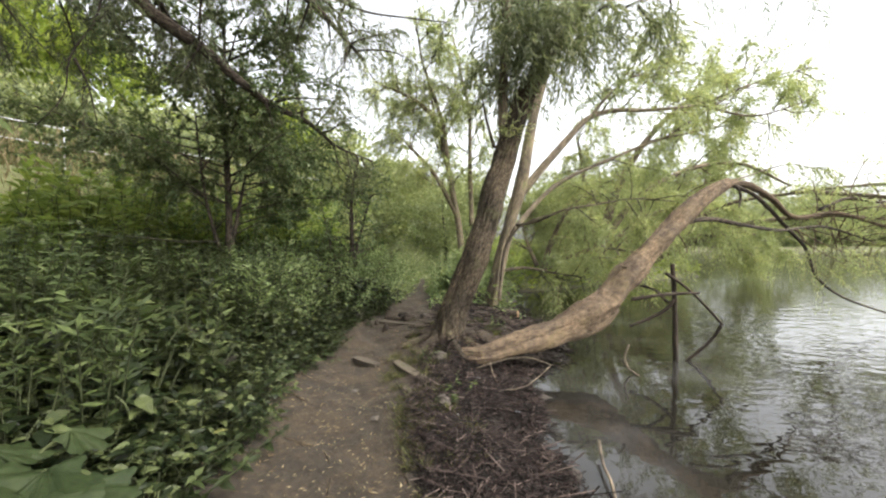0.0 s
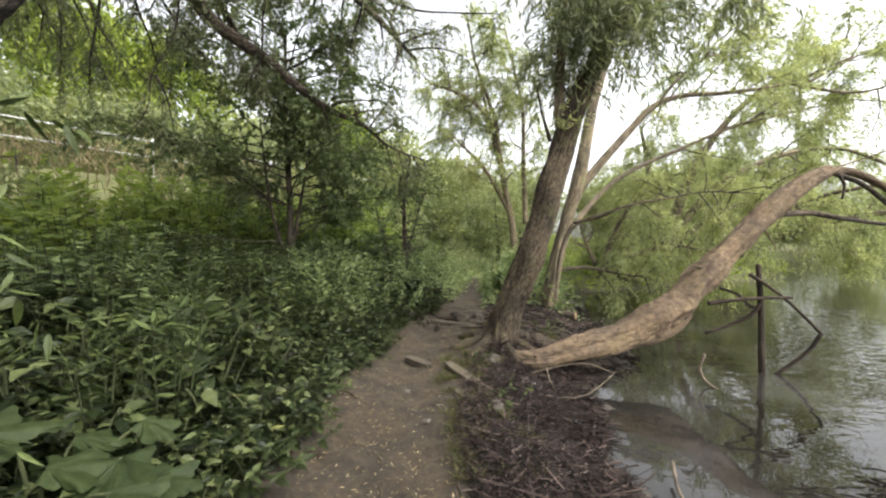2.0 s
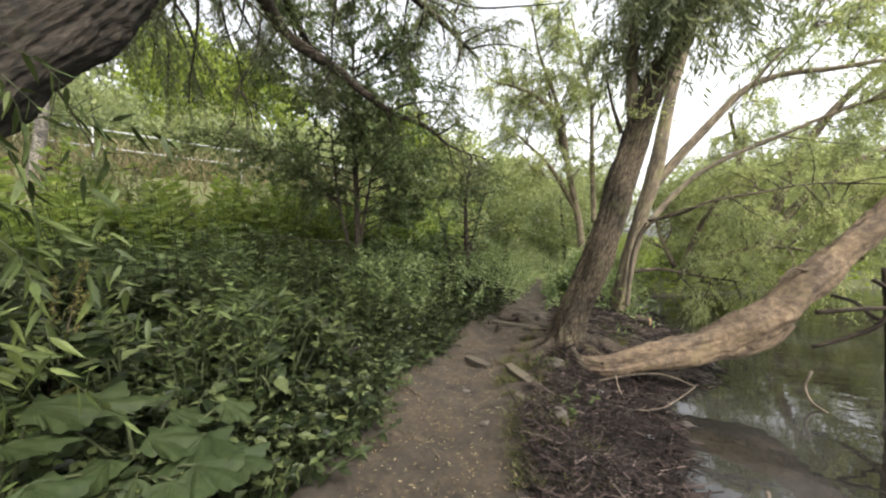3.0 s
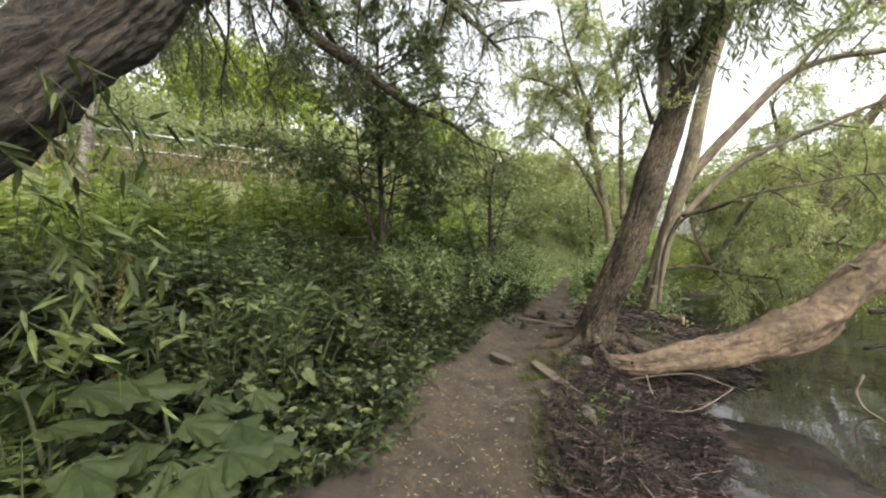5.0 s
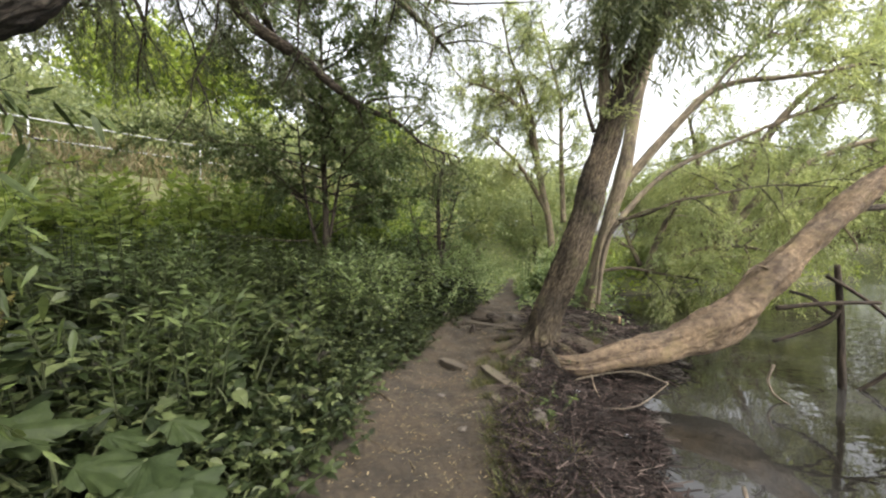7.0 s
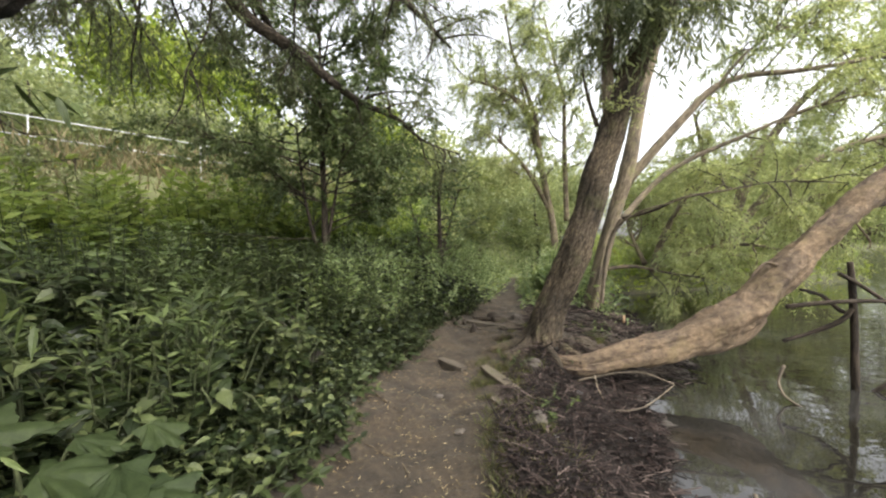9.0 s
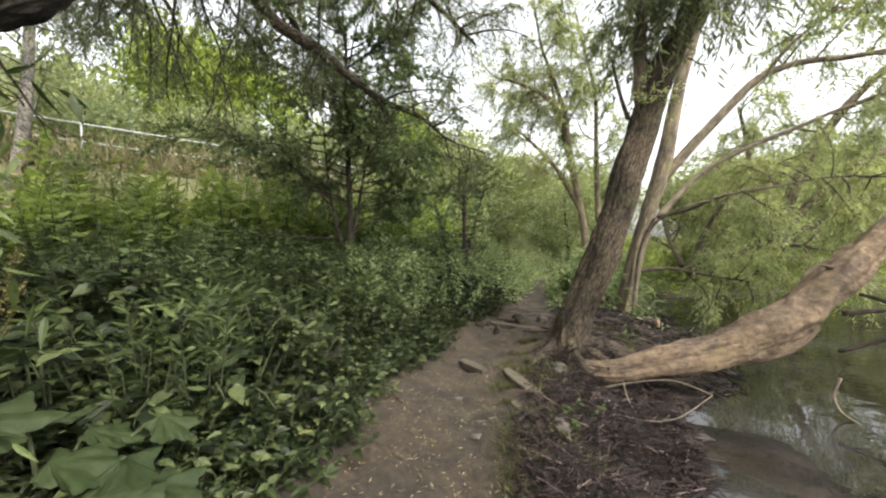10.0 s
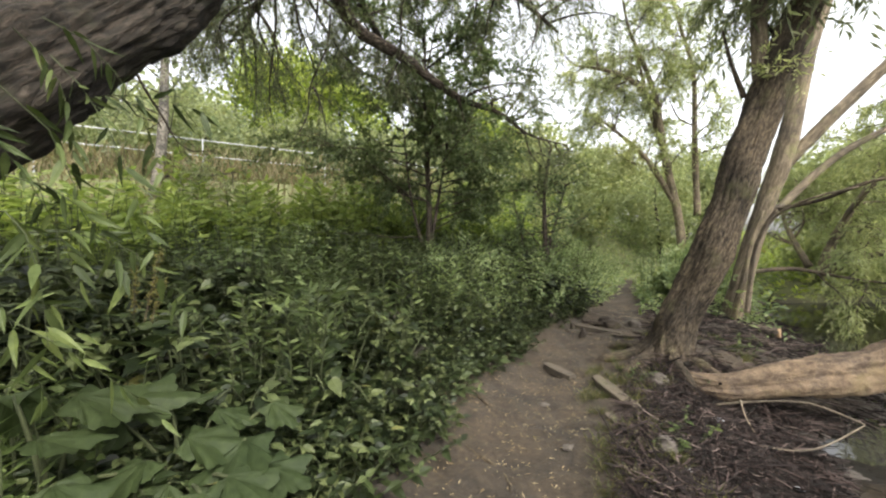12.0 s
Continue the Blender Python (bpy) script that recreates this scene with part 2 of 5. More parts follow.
# ---------------------------------------------------------------- mesh helpers
def mesh_of(name, V, F, mat, smooth=False):
    """A mesh from vertex and face arrays; F is one array or a list of arrays, each of one face size."""
    Fs = F if isinstance(F, list) else [F]
    V = np.asarray(V, np.float32).reshape(-1, 3)
    me = bpy.data.meshes.new(name)
    me.vertices.add(len(V))
    me.vertices.foreach_set("co", V.ravel())
    loops = np.concatenate([f.ravel() for f in Fs]).astype(np.int32)
    sizes = np.concatenate([np.full(len(f), f.shape[1]) for f in Fs]).astype(np.int32)
    me.loops.add(len(loops))
    me.loops.foreach_set("vertex_index", loops)
    me.polygons.add(len(sizes))
    me.polygons.foreach_set("loop_start", np.concatenate([[0], np.cumsum(sizes)[:-1]]).astype(np.int32))
    me.polygons.foreach_set("use_smooth", np.full(len(sizes), smooth))
    me.update(calc_edges=True)
    me.materials.append(mat)
    return me


def part(name, geo, mat, parent=None, label="", smooth=False, kind=""):
    """One mesh object from (V, F) in world coordinates, under a thing or a part."""
    V, F = geo[0], geo[1]
    base = Vector((0, 0, 0))
    p = parent
    while p is not None:
        base += p.location
        p = p.parent
    V = np.asarray(V, float).reshape(-1, 3) - np.array(base)
    ob = new(name, mesh_of(name, V, F, mat, smooth))
    if len(geo) > 2:
        layer = ob.data.attributes.new("grain", "FLOAT_VECTOR", "POINT")
        layer.data.foreach_set("vector", np.asarray(geo[2], np.float32).ravel())
    ob.parent = parent
    return tagged(ob, label, kind=kind)


def thing(name, place, label, category, group="", kind=""):
    ob = new(name)
    ob.location = place
    ob.empty_display_size = 0.1
    return tagged(ob, label, category, group, kind)


def unit(v):
    v = np.asarray(v, float)
    return v / np.maximum(np.linalg.norm(v, axis=-1, keepdims=True), 1e-9)


def join(*geos):
    """Several (V, F) of one face size joined into one."""
    geos = [g for g in geos if len(g[0])]
    off, Vs, Fs = 0, [], []
    for V, F, *_ in geos:
        V = np.asarray(V, float).reshape(-1, 3)
        Vs.append(V)
        Fs.append(np.asarray(F) + off)
        off += len(V)
    return np.concatenate(Vs), np.concatenate(Fs)


def spline(pts, radii, step):
    """A smooth line through the points with a radius along it."""
    pts, radii = np.asarray(pts, float), np.asarray(radii, float)
    P, R = [], []
    n = len(pts)
    for i in range(n - 1):
        p0, p1, p2, p3 = pts[max(i - 1, 0)], pts[i], pts[i + 1], pts[min(i + 2, n - 1)]
        k = max(2, int(np.linalg.norm(p2 - p1) / step))
        for t in np.arange(k) / k:
            P.append(0.5 * (2 * p1 + (p2 - p0) * t + (2 * p0 - 5 * p1 + 4 * p2 - p3) * t * t + (3 * p1 - p0 - 3 * p2 + p3) * t ** 3))
            R.append(radii[i] * (1 - t) + radii[i + 1] * t)
    P.append(pts[-1])
    R.append(radii[-1])
    return np.array(P), np.array(R)


def tube(pts, radii, sides=10, step=0.12, rough=0.0, seed=0, flute=0.0):
    """A limb along a curve; rough: furrows and lumps as a share of the radius; quads only."""
    P, R = spline(pts, radii, step)
    T = unit(np.gradient(P, axis=0))
    up = np.array([0.3, 1.0, 0.2]) if abs(T[0][1]) < 0.9 else np.array([1.0, 0, 0])
    N = unit(np.cross(T[0], up))
    rings, grain = [], []
    length = 0.0
    for i in range(len(P)):
        N = unit(N - T[i] * np.dot(N, T[i]))
        B = np.cross(T[i], N)
        if i:
            length += np.linalg.norm(P[i] - P[i - 1])
        a = np.arange(sides) * 2 * math.pi / sides
        r = np.full(sides, R[i])
        if rough:
            for j in range(sides):
                c, s = math.cos(a[j]), math.sin(a[j])
                lump = noise.noise(Vector((c * 1.2 + seed, s * 1.2, length * 1.6)))
                fur = abs(noise.noise(Vector((c * 5.0, s * 5.0 + seed, length * 2.2))))
                fine = noise.noise(Vector((c * 11.0, s * 11.0 + seed, length * 7.0)))
                r[j] *= 1 + rough * (1.1 * lump - 0.9 * fur + 0.35 * fine + 0.2) + flute * math.sin(3 * a[j] + seed + length)
        grain.append(np.stack([np.cos(a) * R[0] + seed, np.sin(a) * R[0], np.full(sides, length)], 1))
        rings.append(P[i] + (np.cos(a) * r)[:, None] * N + (np.sin(a) * r)[:, None] * B)
    V = np.concatenate(rings + [P[:1], P[-1:]])
    C = np.concatenate(grain + [[(seed, 0, 0)], [(seed, 0, length)]])
    F = []
    for i in range(len(P) - 1):
        for j in range(sides):
            k = (j + 1) % sides
            F.append((i * sides + j, i * sides + k, (i + 1) * sides + k, (i + 1) * sides + j))
    e0, e1, last = len(V) - 2, len(V) - 1, (len(P) - 1) * sides
    for j in range(0, sides - 1, 2):
        F.append((e0, (j + 2) % sides, j + 1, j))
        F.append((e1, last + j, last + j + 1, last + (j + 2) % sides))
    return V, np.array(F), C


# Leaf outlines: across, along, lift
SLIM = (np.array([(0, 0, 0), (-.5, .42, .1), (.5, .42, .1), (0, .45, 0), (0, 1, -.12)]), np.array([(0, 2, 3), (0, 3, 1), (2, 4, 3), (3, 4, 1)]))
FOLD = (np.array([(0, 0, 0), (-.5, .45, .12), (.5, .45, .12), (0, 1, -.1)]), np.array([(0, 2, 3), (0, 3, 1)]))
OVATE = (np.array([(0, 0, 0), (-.36, .12, .06), (.36, .12, .06), (-.5, .36, .1), (.5, .36, .1), (-.27, .7, .03), (.27, .7, .03), (0, 1, -.16), (0, .42, 0)]),
         np.array([(0, 2, 8), (2, 4, 8), (4, 6, 8), (6, 7, 8), (8, 7, 5), (8, 5, 3), (8, 3, 1), (8, 1, 0)]))


def leaves(pos, along, size, ratio, shape, rng, flat=0.6):
    """Leaves at pos that point along; flat: how far their faces turn to the sky."""
    pos, along = np.asarray(pos, float), unit(along)
    n = len(pos)
    size = np.broadcast_to(size, (n,)) * rng.uniform(0.75, 1.25, n)
    up = np.array([0, 0, 1.0]) * flat + rng.normal(0, 1, (n, 3)) * (1.05 - flat)
    nor = unit(up - along * np.sum(up * along, 1, keepdims=True))
    side = np.cross(along, nor)
    tv, tf = shape
    V = (pos[:, None] + size[:, None, None] * (tv[None, :, 0:1] * ratio * side[:, None] + tv[None, :, 1:2] * along[:, None] + tv[None, :, 2:3] * ratio * nor[:, None]))
    F = tf[None] + (np.arange(n) * len(tv))[:, None, None]
    return V.reshape(-1, 3), F.reshape(-1, 3)


def sprays(rng, starts, dirs, length, droop, per, leaf, ratio, shape, flat=0.5, thick=0.004, spread=0.8):
    """Leafy shoots: returns the leaves and the thin twigs that bear them."""
    starts, dirs = np.asarray(starts, float), unit(dirs)
    k = len(starts)
    L = np.broadcast_to(length, (k,)) * rng.uniform(0.6, 1.3, k)
    curl = rng.normal(0, 0.18, (k, 3))

    def at(t):
        t = np.asarray(t)[None, :, None]
        return starts[:, None] + L[:, None, None] * (dirs[:, None] * t * (1 - 0.25 * droop * t) + curl[:, None] * t * t + np.array([0, 0, -1.0]) * droop * t * t)
    ts = np.linspace(0.12, 1.0, per)
    P = at(ts)
    D = unit(at(ts + 0.02) - P)
    side = unit(np.cross(D, rng.normal(0, 1, (k, per, 3))))
    A = D * 0.75 + side * spread + np.array([0, 0, -0.35]) * droop
    lv = leaves(P.reshape(-1, 3), A.reshape(-1, 3), leaf, ratio, shape, rng, flat)
    tt = np.linspace(0, 1, 5)
    C = at(tt)
    T = unit(at(tt + 0.02) - C)
    n1 = unit(np.cross(T, np.array([0.31, 0.27, 0.9])))
    n2 = np.cross(T, n1)
    rad = (thick * (1 - 0.75 * tt))[None, :, None]
    ring = np.stack([C + rad * (n1 * math.cos(a) + n2 * math.sin(a)) for a in (0, 2.094, 4.189)], 2)
    F = []
    for i in range(4):
        for j in range(3):
            F.append((i * 3 + j, i * 3 + (j + 1) % 3, (i + 1) * 3 + (j + 1) % 3, (i + 1) * 3 + j))
    F = np.array(F)[None] + (np.arange(k) * 15)[:, None, None]
    return lv, (ring.reshape(-1, 3), F.reshape(-1, 4))


def side_limbs(rng, pts, count, length, lift=0.2, first=0.15, spread=1.0, bend=0.25):
    """Side branches off a limb, as lists of five points."""
    P, _ = spline(pts, [1] * len(pts), 0.15)
    out = []
    for i in range(count):
        f = first + (1 - first) * (i + rng.uniform(0, 1)) / count
        k = min(int(f * (len(P) - 1)), len(P) - 2)
        t = unit(P[k + 1] - P[k])
        d = unit(t * 0.5 + unit(np.cross(t, rng.normal(0, 1, 3))) * spread + np.array([0, 0, lift]))
        ln = length * rng.uniform(0.5, 1.25) * (1.15 - 0.5 * f)
        line, p = [P[k]], P[k]
        for _ in range(4):
            d = unit(d + rng.normal(0, bend, 3))
            p = p + d * ln / 4
            line.append(p)
        out.append(np.array(line))
    return out


def along_limbs(rng, limbs, count, first=0.25):
    """Random points on limbs, with an outward way from each."""
    S, D = [], []
    for _ in range(count):
        b = limbs[rng.integers(len(limbs))]
        f = first + (1 - first) * rng.uniform() ** 0.8
        x = f * (len(b) - 1)
        i = min(int(x), len(b) - 2)
        S.append(b[i] + (b[i + 1] - b[i]) * (x - i))
        D.append(unit(unit(b[i + 1] - b[i]) * 0.7 + rng.normal(0, 0.55, 3)))
    return np.array(S), np.array(D)


# ---------------------------------------------------------------- the lie of the land
PATH_Y = [-30, 0, 2.2, 3.2, 4.5, 6.0, 7.5, 9, 13, 18, 40]
PATH_X = [-0.4, -0.45, -0.62, -0.82, -1.12, -0.95, -0.75, -0.62, -0.75, 0.2, 3]
SHORE_Y = [-30, 0, 2.5, 3.8, 4.9, 6.2, 7.6, 9, 11, 13, 60]
SHORE_X = [3.0, 1.3, 0.95, 0.98, 1.14, 2.1, 1.95, 1.95, 2.1, 2.3, 2.3]
BANK_X = [-5, 2.2, 8, 14, 24, 60, 400]
BANK_Y = [12.5, 13, 16.5, 20, 70, 76, 90]


def path_x(y):
    return np.interp(y, PATH_Y, PATH_X)


def lake_depth(x, y):
    """How far a place lies inside the lake (metres, below nought on land)."""
    return np.minimum(x - np.interp(y, SHORE_Y, SHORE_X) + 0.07 * np.sin(y * 4.3) + 0.04 * np.sin(y * 9.7 + 1), np.interp(x, BANK_X, BANK_Y) - y)


def smooth01(v):
    v = np.clip(v, 0, 1)
    return v * v * (3 - 2 * v)


def rail_side(x, y):
    """How far a place lies beyond the line of the rails at the top of the slope."""
    return (x + 9.8) * -0.873 + (y - 8.26) * 0.488


def land(x, y):
    """Ground height."""
    x, y = np.asarray(x, float), np.asarray(y, float)
    s = path_x(y) - 0.55 - x
    left = 0.22 * np.clip(s, 0, 2) + 0.06 * np.clip(s - 2, 0, 3) + 2.5 * smooth01((rail_side(x, y) + 4.6) / 4.6) * (1 - 0.6 * smooth01((y - 14) / 12))
    rise = 0.12 * smooth01((y - 4.6) / 2.0) + 0.012 * np.clip(y - 8, 0, 40)
    mound = 0.17 * np.exp(-((x - 0.3) ** 2 + (y - 5.4) ** 2) / 0.5)
    dry = rise + left + mound + 0.03 * np.sin(x * 2.1 + y * 1.3) * np.sin(y * 1.7 - x)
    d = lake_depth(x, y)
    shore = smooth01((d + 1.25) / 1.25)
    bed = WATER - 0.22 * np.clip(d, 0, 4)
    hollow = -0.05 * np.exp(-((x - path_x(y)) / 0.4) ** 2)
    return np.where(d > 0, bed, dry * (1 - shore) + WATER * shore) + hollow


def unevenness(x, y):
    v = Vector((x, y, 0))
    return 0.045 * noise.noise(v * 1.9) + 0.034 * noise.noise(v * 5.0) + 0.018 * noise.noise(v * 12.0)


def foot(x, y):
    """The ground's height with its small lumps."""
    return float(land(x, y)) + (unevenness(x, y) if abs(x) < 6 and -4 < y < 16 else 0.0)


def spaced(lo, hi, fine_lo, fine_hi, fine, grow):
    mid = list(np.arange(fine_lo, fine_hi + 1e-6, fine))
    a, st = [], fine
    v = fine_lo
    while v > lo:
        st *= grow
        v -= st
        a.append(v)
    b, st = [], fine
    v = fine_hi
    while v < hi:
        st *= grow
        v += st
        b.append(v)
    return np.array(a[::-1] + mid + b)


def build_ground():
    xs, ys = spaced(-600, 600, -3.2, 2.2, 0.045, 1.10), spaced(-300, 900, 0.8, 8.0, 0.05, 1.10)
    X, Y = np.meshgrid(xs, ys)
    Z = land(X, Y)
    near = (np.abs(X) < 6) & (Y > -4) & (Y < 16)
    for i, j in zip(*np.nonzero(near)):
        Z[i, j] += unevenness(X[i, j], Y[i, j])
    V = np.stack([X, Y, Z], -1).reshape(-1, 3)
    w = len(xs)
    i, j = np.meshgrid(np.arange(len(ys) - 1), np.arange(w - 1), indexing="ij")
    a = (i * w + j).ravel()
    F = np.stack([a, a + 1, a + w + 1, a + w], 1)
    ob = part("ground", (V, F), GROUND, smooth=True)
    d = lake_depth(V[:, 0], V[:, 1])
    s = path_x(V[:, 1]) - 0.5 - V[:, 0]
    col = np.zeros((len(V), 4), np.float32)
    col[:, 0] = smooth01((d + 1.4) / 0.4) * (d < 0.3) * (V[:, 1] < 5.2) * 0.9 + smooth01(s / 0.5) * 0.75
    col[:, 1] = smooth01((s - 3) / 3) * 0.9 + (V[:, 1] > 14) * 0.8
    col[:, 2] = smooth01((d + 0.2) / 0.3) * 0.8
    col[:, 3] = 1
    layer = ob.data.color_attributes.new("soil", "FLOAT_COLOR", "POINT")
    layer.data.foreach_set("color", np.clip(col, 0, 1).ravel())
    tagged(ob, "trodden brown earth path and bank strewn with leaves", "ground", kind="structure")


build_ground()


def build_water():
    xs, ys = spaced(-2, 600, 0.6, 6.0, 0.4, 1.4), spaced(-300, 140, 0, 14, 0.5, 1.5)
    X, Y = np.meshgrid(xs, ys)
    V = np.stack([X, Y, np.full(X.shape, WATER)], -1).reshape(-1, 3)
    w = len(xs)
    i, j = np.meshgrid(np.arange(len(ys) - 1), np.arange(w - 1), indexing="ij")
    a = (i * w + j).ravel()
    ob = part("water", (V, np.stack([a, a + 1, a + w + 1, a + w], 1)), WATER_MAT, smooth=True)
    tagged(ob, "murky still pond water reflecting the pale sky", "water", kind="structure")


build_water()


# ---------------------------------------------------------------- trees
def leafy(tree, rng, limbs, count, length, droop, per, leaf, ratio, shape, leaf_mat, twig_mat, flat=0.5, thick=0.004, first=0.25, lean=None):
    S, D = along_limbs(rng, limbs, count, first)
    if lean is not None:
        D = unit(D + np.array(lean))
    lv, tw = sprays(rng, S, D, length, droop, per, leaf, ratio, shape, flat, thick)
    part("twig", tw, twig_mat, tree, kind="stuff")
    part("crown", lv, leaf_mat, tree, kind="stuff")


def branches(tree, limbs, r0, mat, sides=6, r1=None):
    for b in limbs:
        part("branch", tube(b, np.linspace(r0, r1 or r0 * 0.25, len(b)), sides, 0.2), mat, tree, smooth=True)


def main_willow():
    """The leaning crack willow at the water's edge, with a paler second stem."""
    rng = np.random.default_rng(11)
    base = (0.30, 5.35, 0.1)
    tree = thing("willow_tree", base, "leaning willow with furrowed brown bark beside the path", "tree")
    trunk = [(-0.08, 5.3, -0.25), (0.02, 5.3, 0.08), (0.13, 5.3, 0.45), (0.3, 5.3, 0.94), (0.47, 5.32, 1.41), (0.6, 5.36, 1.76), (0.7, 5.42, 2.17), (0.85, 5.5, 2.60), (1.0, 5.6, 3.08), (1.29, 5.74, 3.83), (1.69, 5.85, 4.57), (2.18, 5.97, 5.34), (2.67, 6.09, 6.41), (3.04, 6.33, 8.35)]
    part("trunk", tube(trunk, [0.3, 0.24, 0.195, 0.182, 0.178, 0.17, 0.165, 0.158, 0.15, 0.14, 0.12, 0.1, 0.08, 0.05], 72, 0.03, 0.26, 3.0, 0.04), BARK, tree, "furrowed grey-brown bark", True)
    # roots that spread low from the foot
    for a, ln, r in ((-2.9, 0.55, 0.085), (-2.2, 0.5, 0.075), (-1.2, 0.4, 0.08), (-0.4, 0.45, 0.07), (2.6, 0.5, 0.08)):
        c, s = math.cos(a), math.sin(a)
        pts = [(0.04 + c * 0.05, 5.3 + s * 0.05, 0.36), (0.01 + c * 0.22, 5.3 + s * 0.22, 0.16)]
        for f in (0.5, 0.8, 1.1):
            x, y = c * (0.2 + ln * f) + 0.05 * math.sin(a * 7 + f * 4), 5.3 + s * (0.2 + ln * f)
            pts.append((x, y, foot(x, y) + (0.02 if f < 1 else -0.07)))
        part("root", tube(pts, [r * 1.2, r, r * 0.8, r * 0.6, r * 0.3], 14, 0.05, 0.22, a), BARK, tree, smooth=True)
    left = [(0.91, 5.62, 3.03), (0.90, 5.73, 3.66), (0.93, 5.80, 4.37), (1.00, 5.86, 5.10), (1.06, 5.98, 6.41)]
    part("branch", tube(left, [0.085, 0.075, 0.065, 0.055, 0.03], 16, 0.08, 0.12, 5.0), BARK_PALE, tree, smooth=True)
    # short snag on the left of the trunk
    part("branch", tube([(0.75, 5.57, 2.91), (0.63, 5.52, 3.29), (0.56, 5.53, 3.65)], [0.03, 0.018, 0.01], 8, 0.1), BARK, tree, smooth=True)
    limbs = side_limbs(rng, trunk[8:], 20, 1.1, 0.0, 0.1) + side_limbs(rng, left[1:], 14, 0.9, 0.0)
    limbs += side_limbs(rng, [(1.79, 5.86, 4.93), (2.33, 5.66, 4.98), (2.87, 5.57, 5.00), (3.45, 5.57, 5.17)], 5, 0.6, 0.0)
    branches(tree, limbs, 0.022, BARK_DARK)
    leafy(tree, rng, limbs, 520, 0.62, 0.8, 19, 0.15, 0.16, SLIM, LEAF_SHOOT, TWIG_GREEN, 0.25, 0.003)
    # hanging shoots that cloak the upper stems
    k = 250
    P = np.array([(1.2, 5.4, 4.3), (1.3, 5.4, 4.5), (0.53, 5.46, 5.26), (0.93, 5.40, 4.82), (1.13, 5.40, 4.34), (1.32, 5.35, 4.79), (1.72, 5.36, 5.11), (2.14, 5.41, 4.82), (2.02, 5.50, 4.31)])
    S = P[rng.integers(0, len(P), k)] + rng.normal(0, 0.2, (k, 3)) * (1.3, 0.7, 1.0)
    lv, tw = sprays(rng, S, rng.normal(0, 0.6, (k, 3)) + (0, -0.1, -0.6), 0.45, 0.8, 14, 0.155, 0.16, SLIM, 0.2, 0.003)
    part("hanging_shoot", lv, LEAF_SHOOT, tree, kind="stuff")
    part("twig", tw, TWIG_GREEN, tree, kind="stuff")
    reach = [(2.72, 5.98, 5.88), (3.75, 5.78, 5.64), (4.87, 5.68, 5.49), (5.95, 5.59, 5.58)]
    part("branch", tube(reach, [0.05, 0.035, 0.02, 0.01], 8, 0.15, 0.1, 9.0), BARK_DARK, tree, smooth=True)
    tips = side_limbs(rng, reach, 16, 0.5, -0.25)
    branches(tree, tips, 0.008, BARK_DARK, 5)
    leafy(tree, rng, tips, 70, 0.45, 0.7, 14, 0.10, 0.17, SLIM, LEAF_SHOOT, TWIG_GREEN, 0.25, 0.002)
    # sprouts on the trunk
    S = np.array([(0.98, 5.47, 3.11)] * 26) + rng.normal(0, 0.07, (26, 3))
    lv, tw = sprays(rng, S, rng.normal(0, 1, (26, 3)) + (0, -0.5, 0.6), 0.26, 0.3, 9, 0.07, 0.25, SLIM, 0.4, 0.002)
    part("sprout", lv, LEAF_LIGHT, tree, kind="stuff")


main_willow()


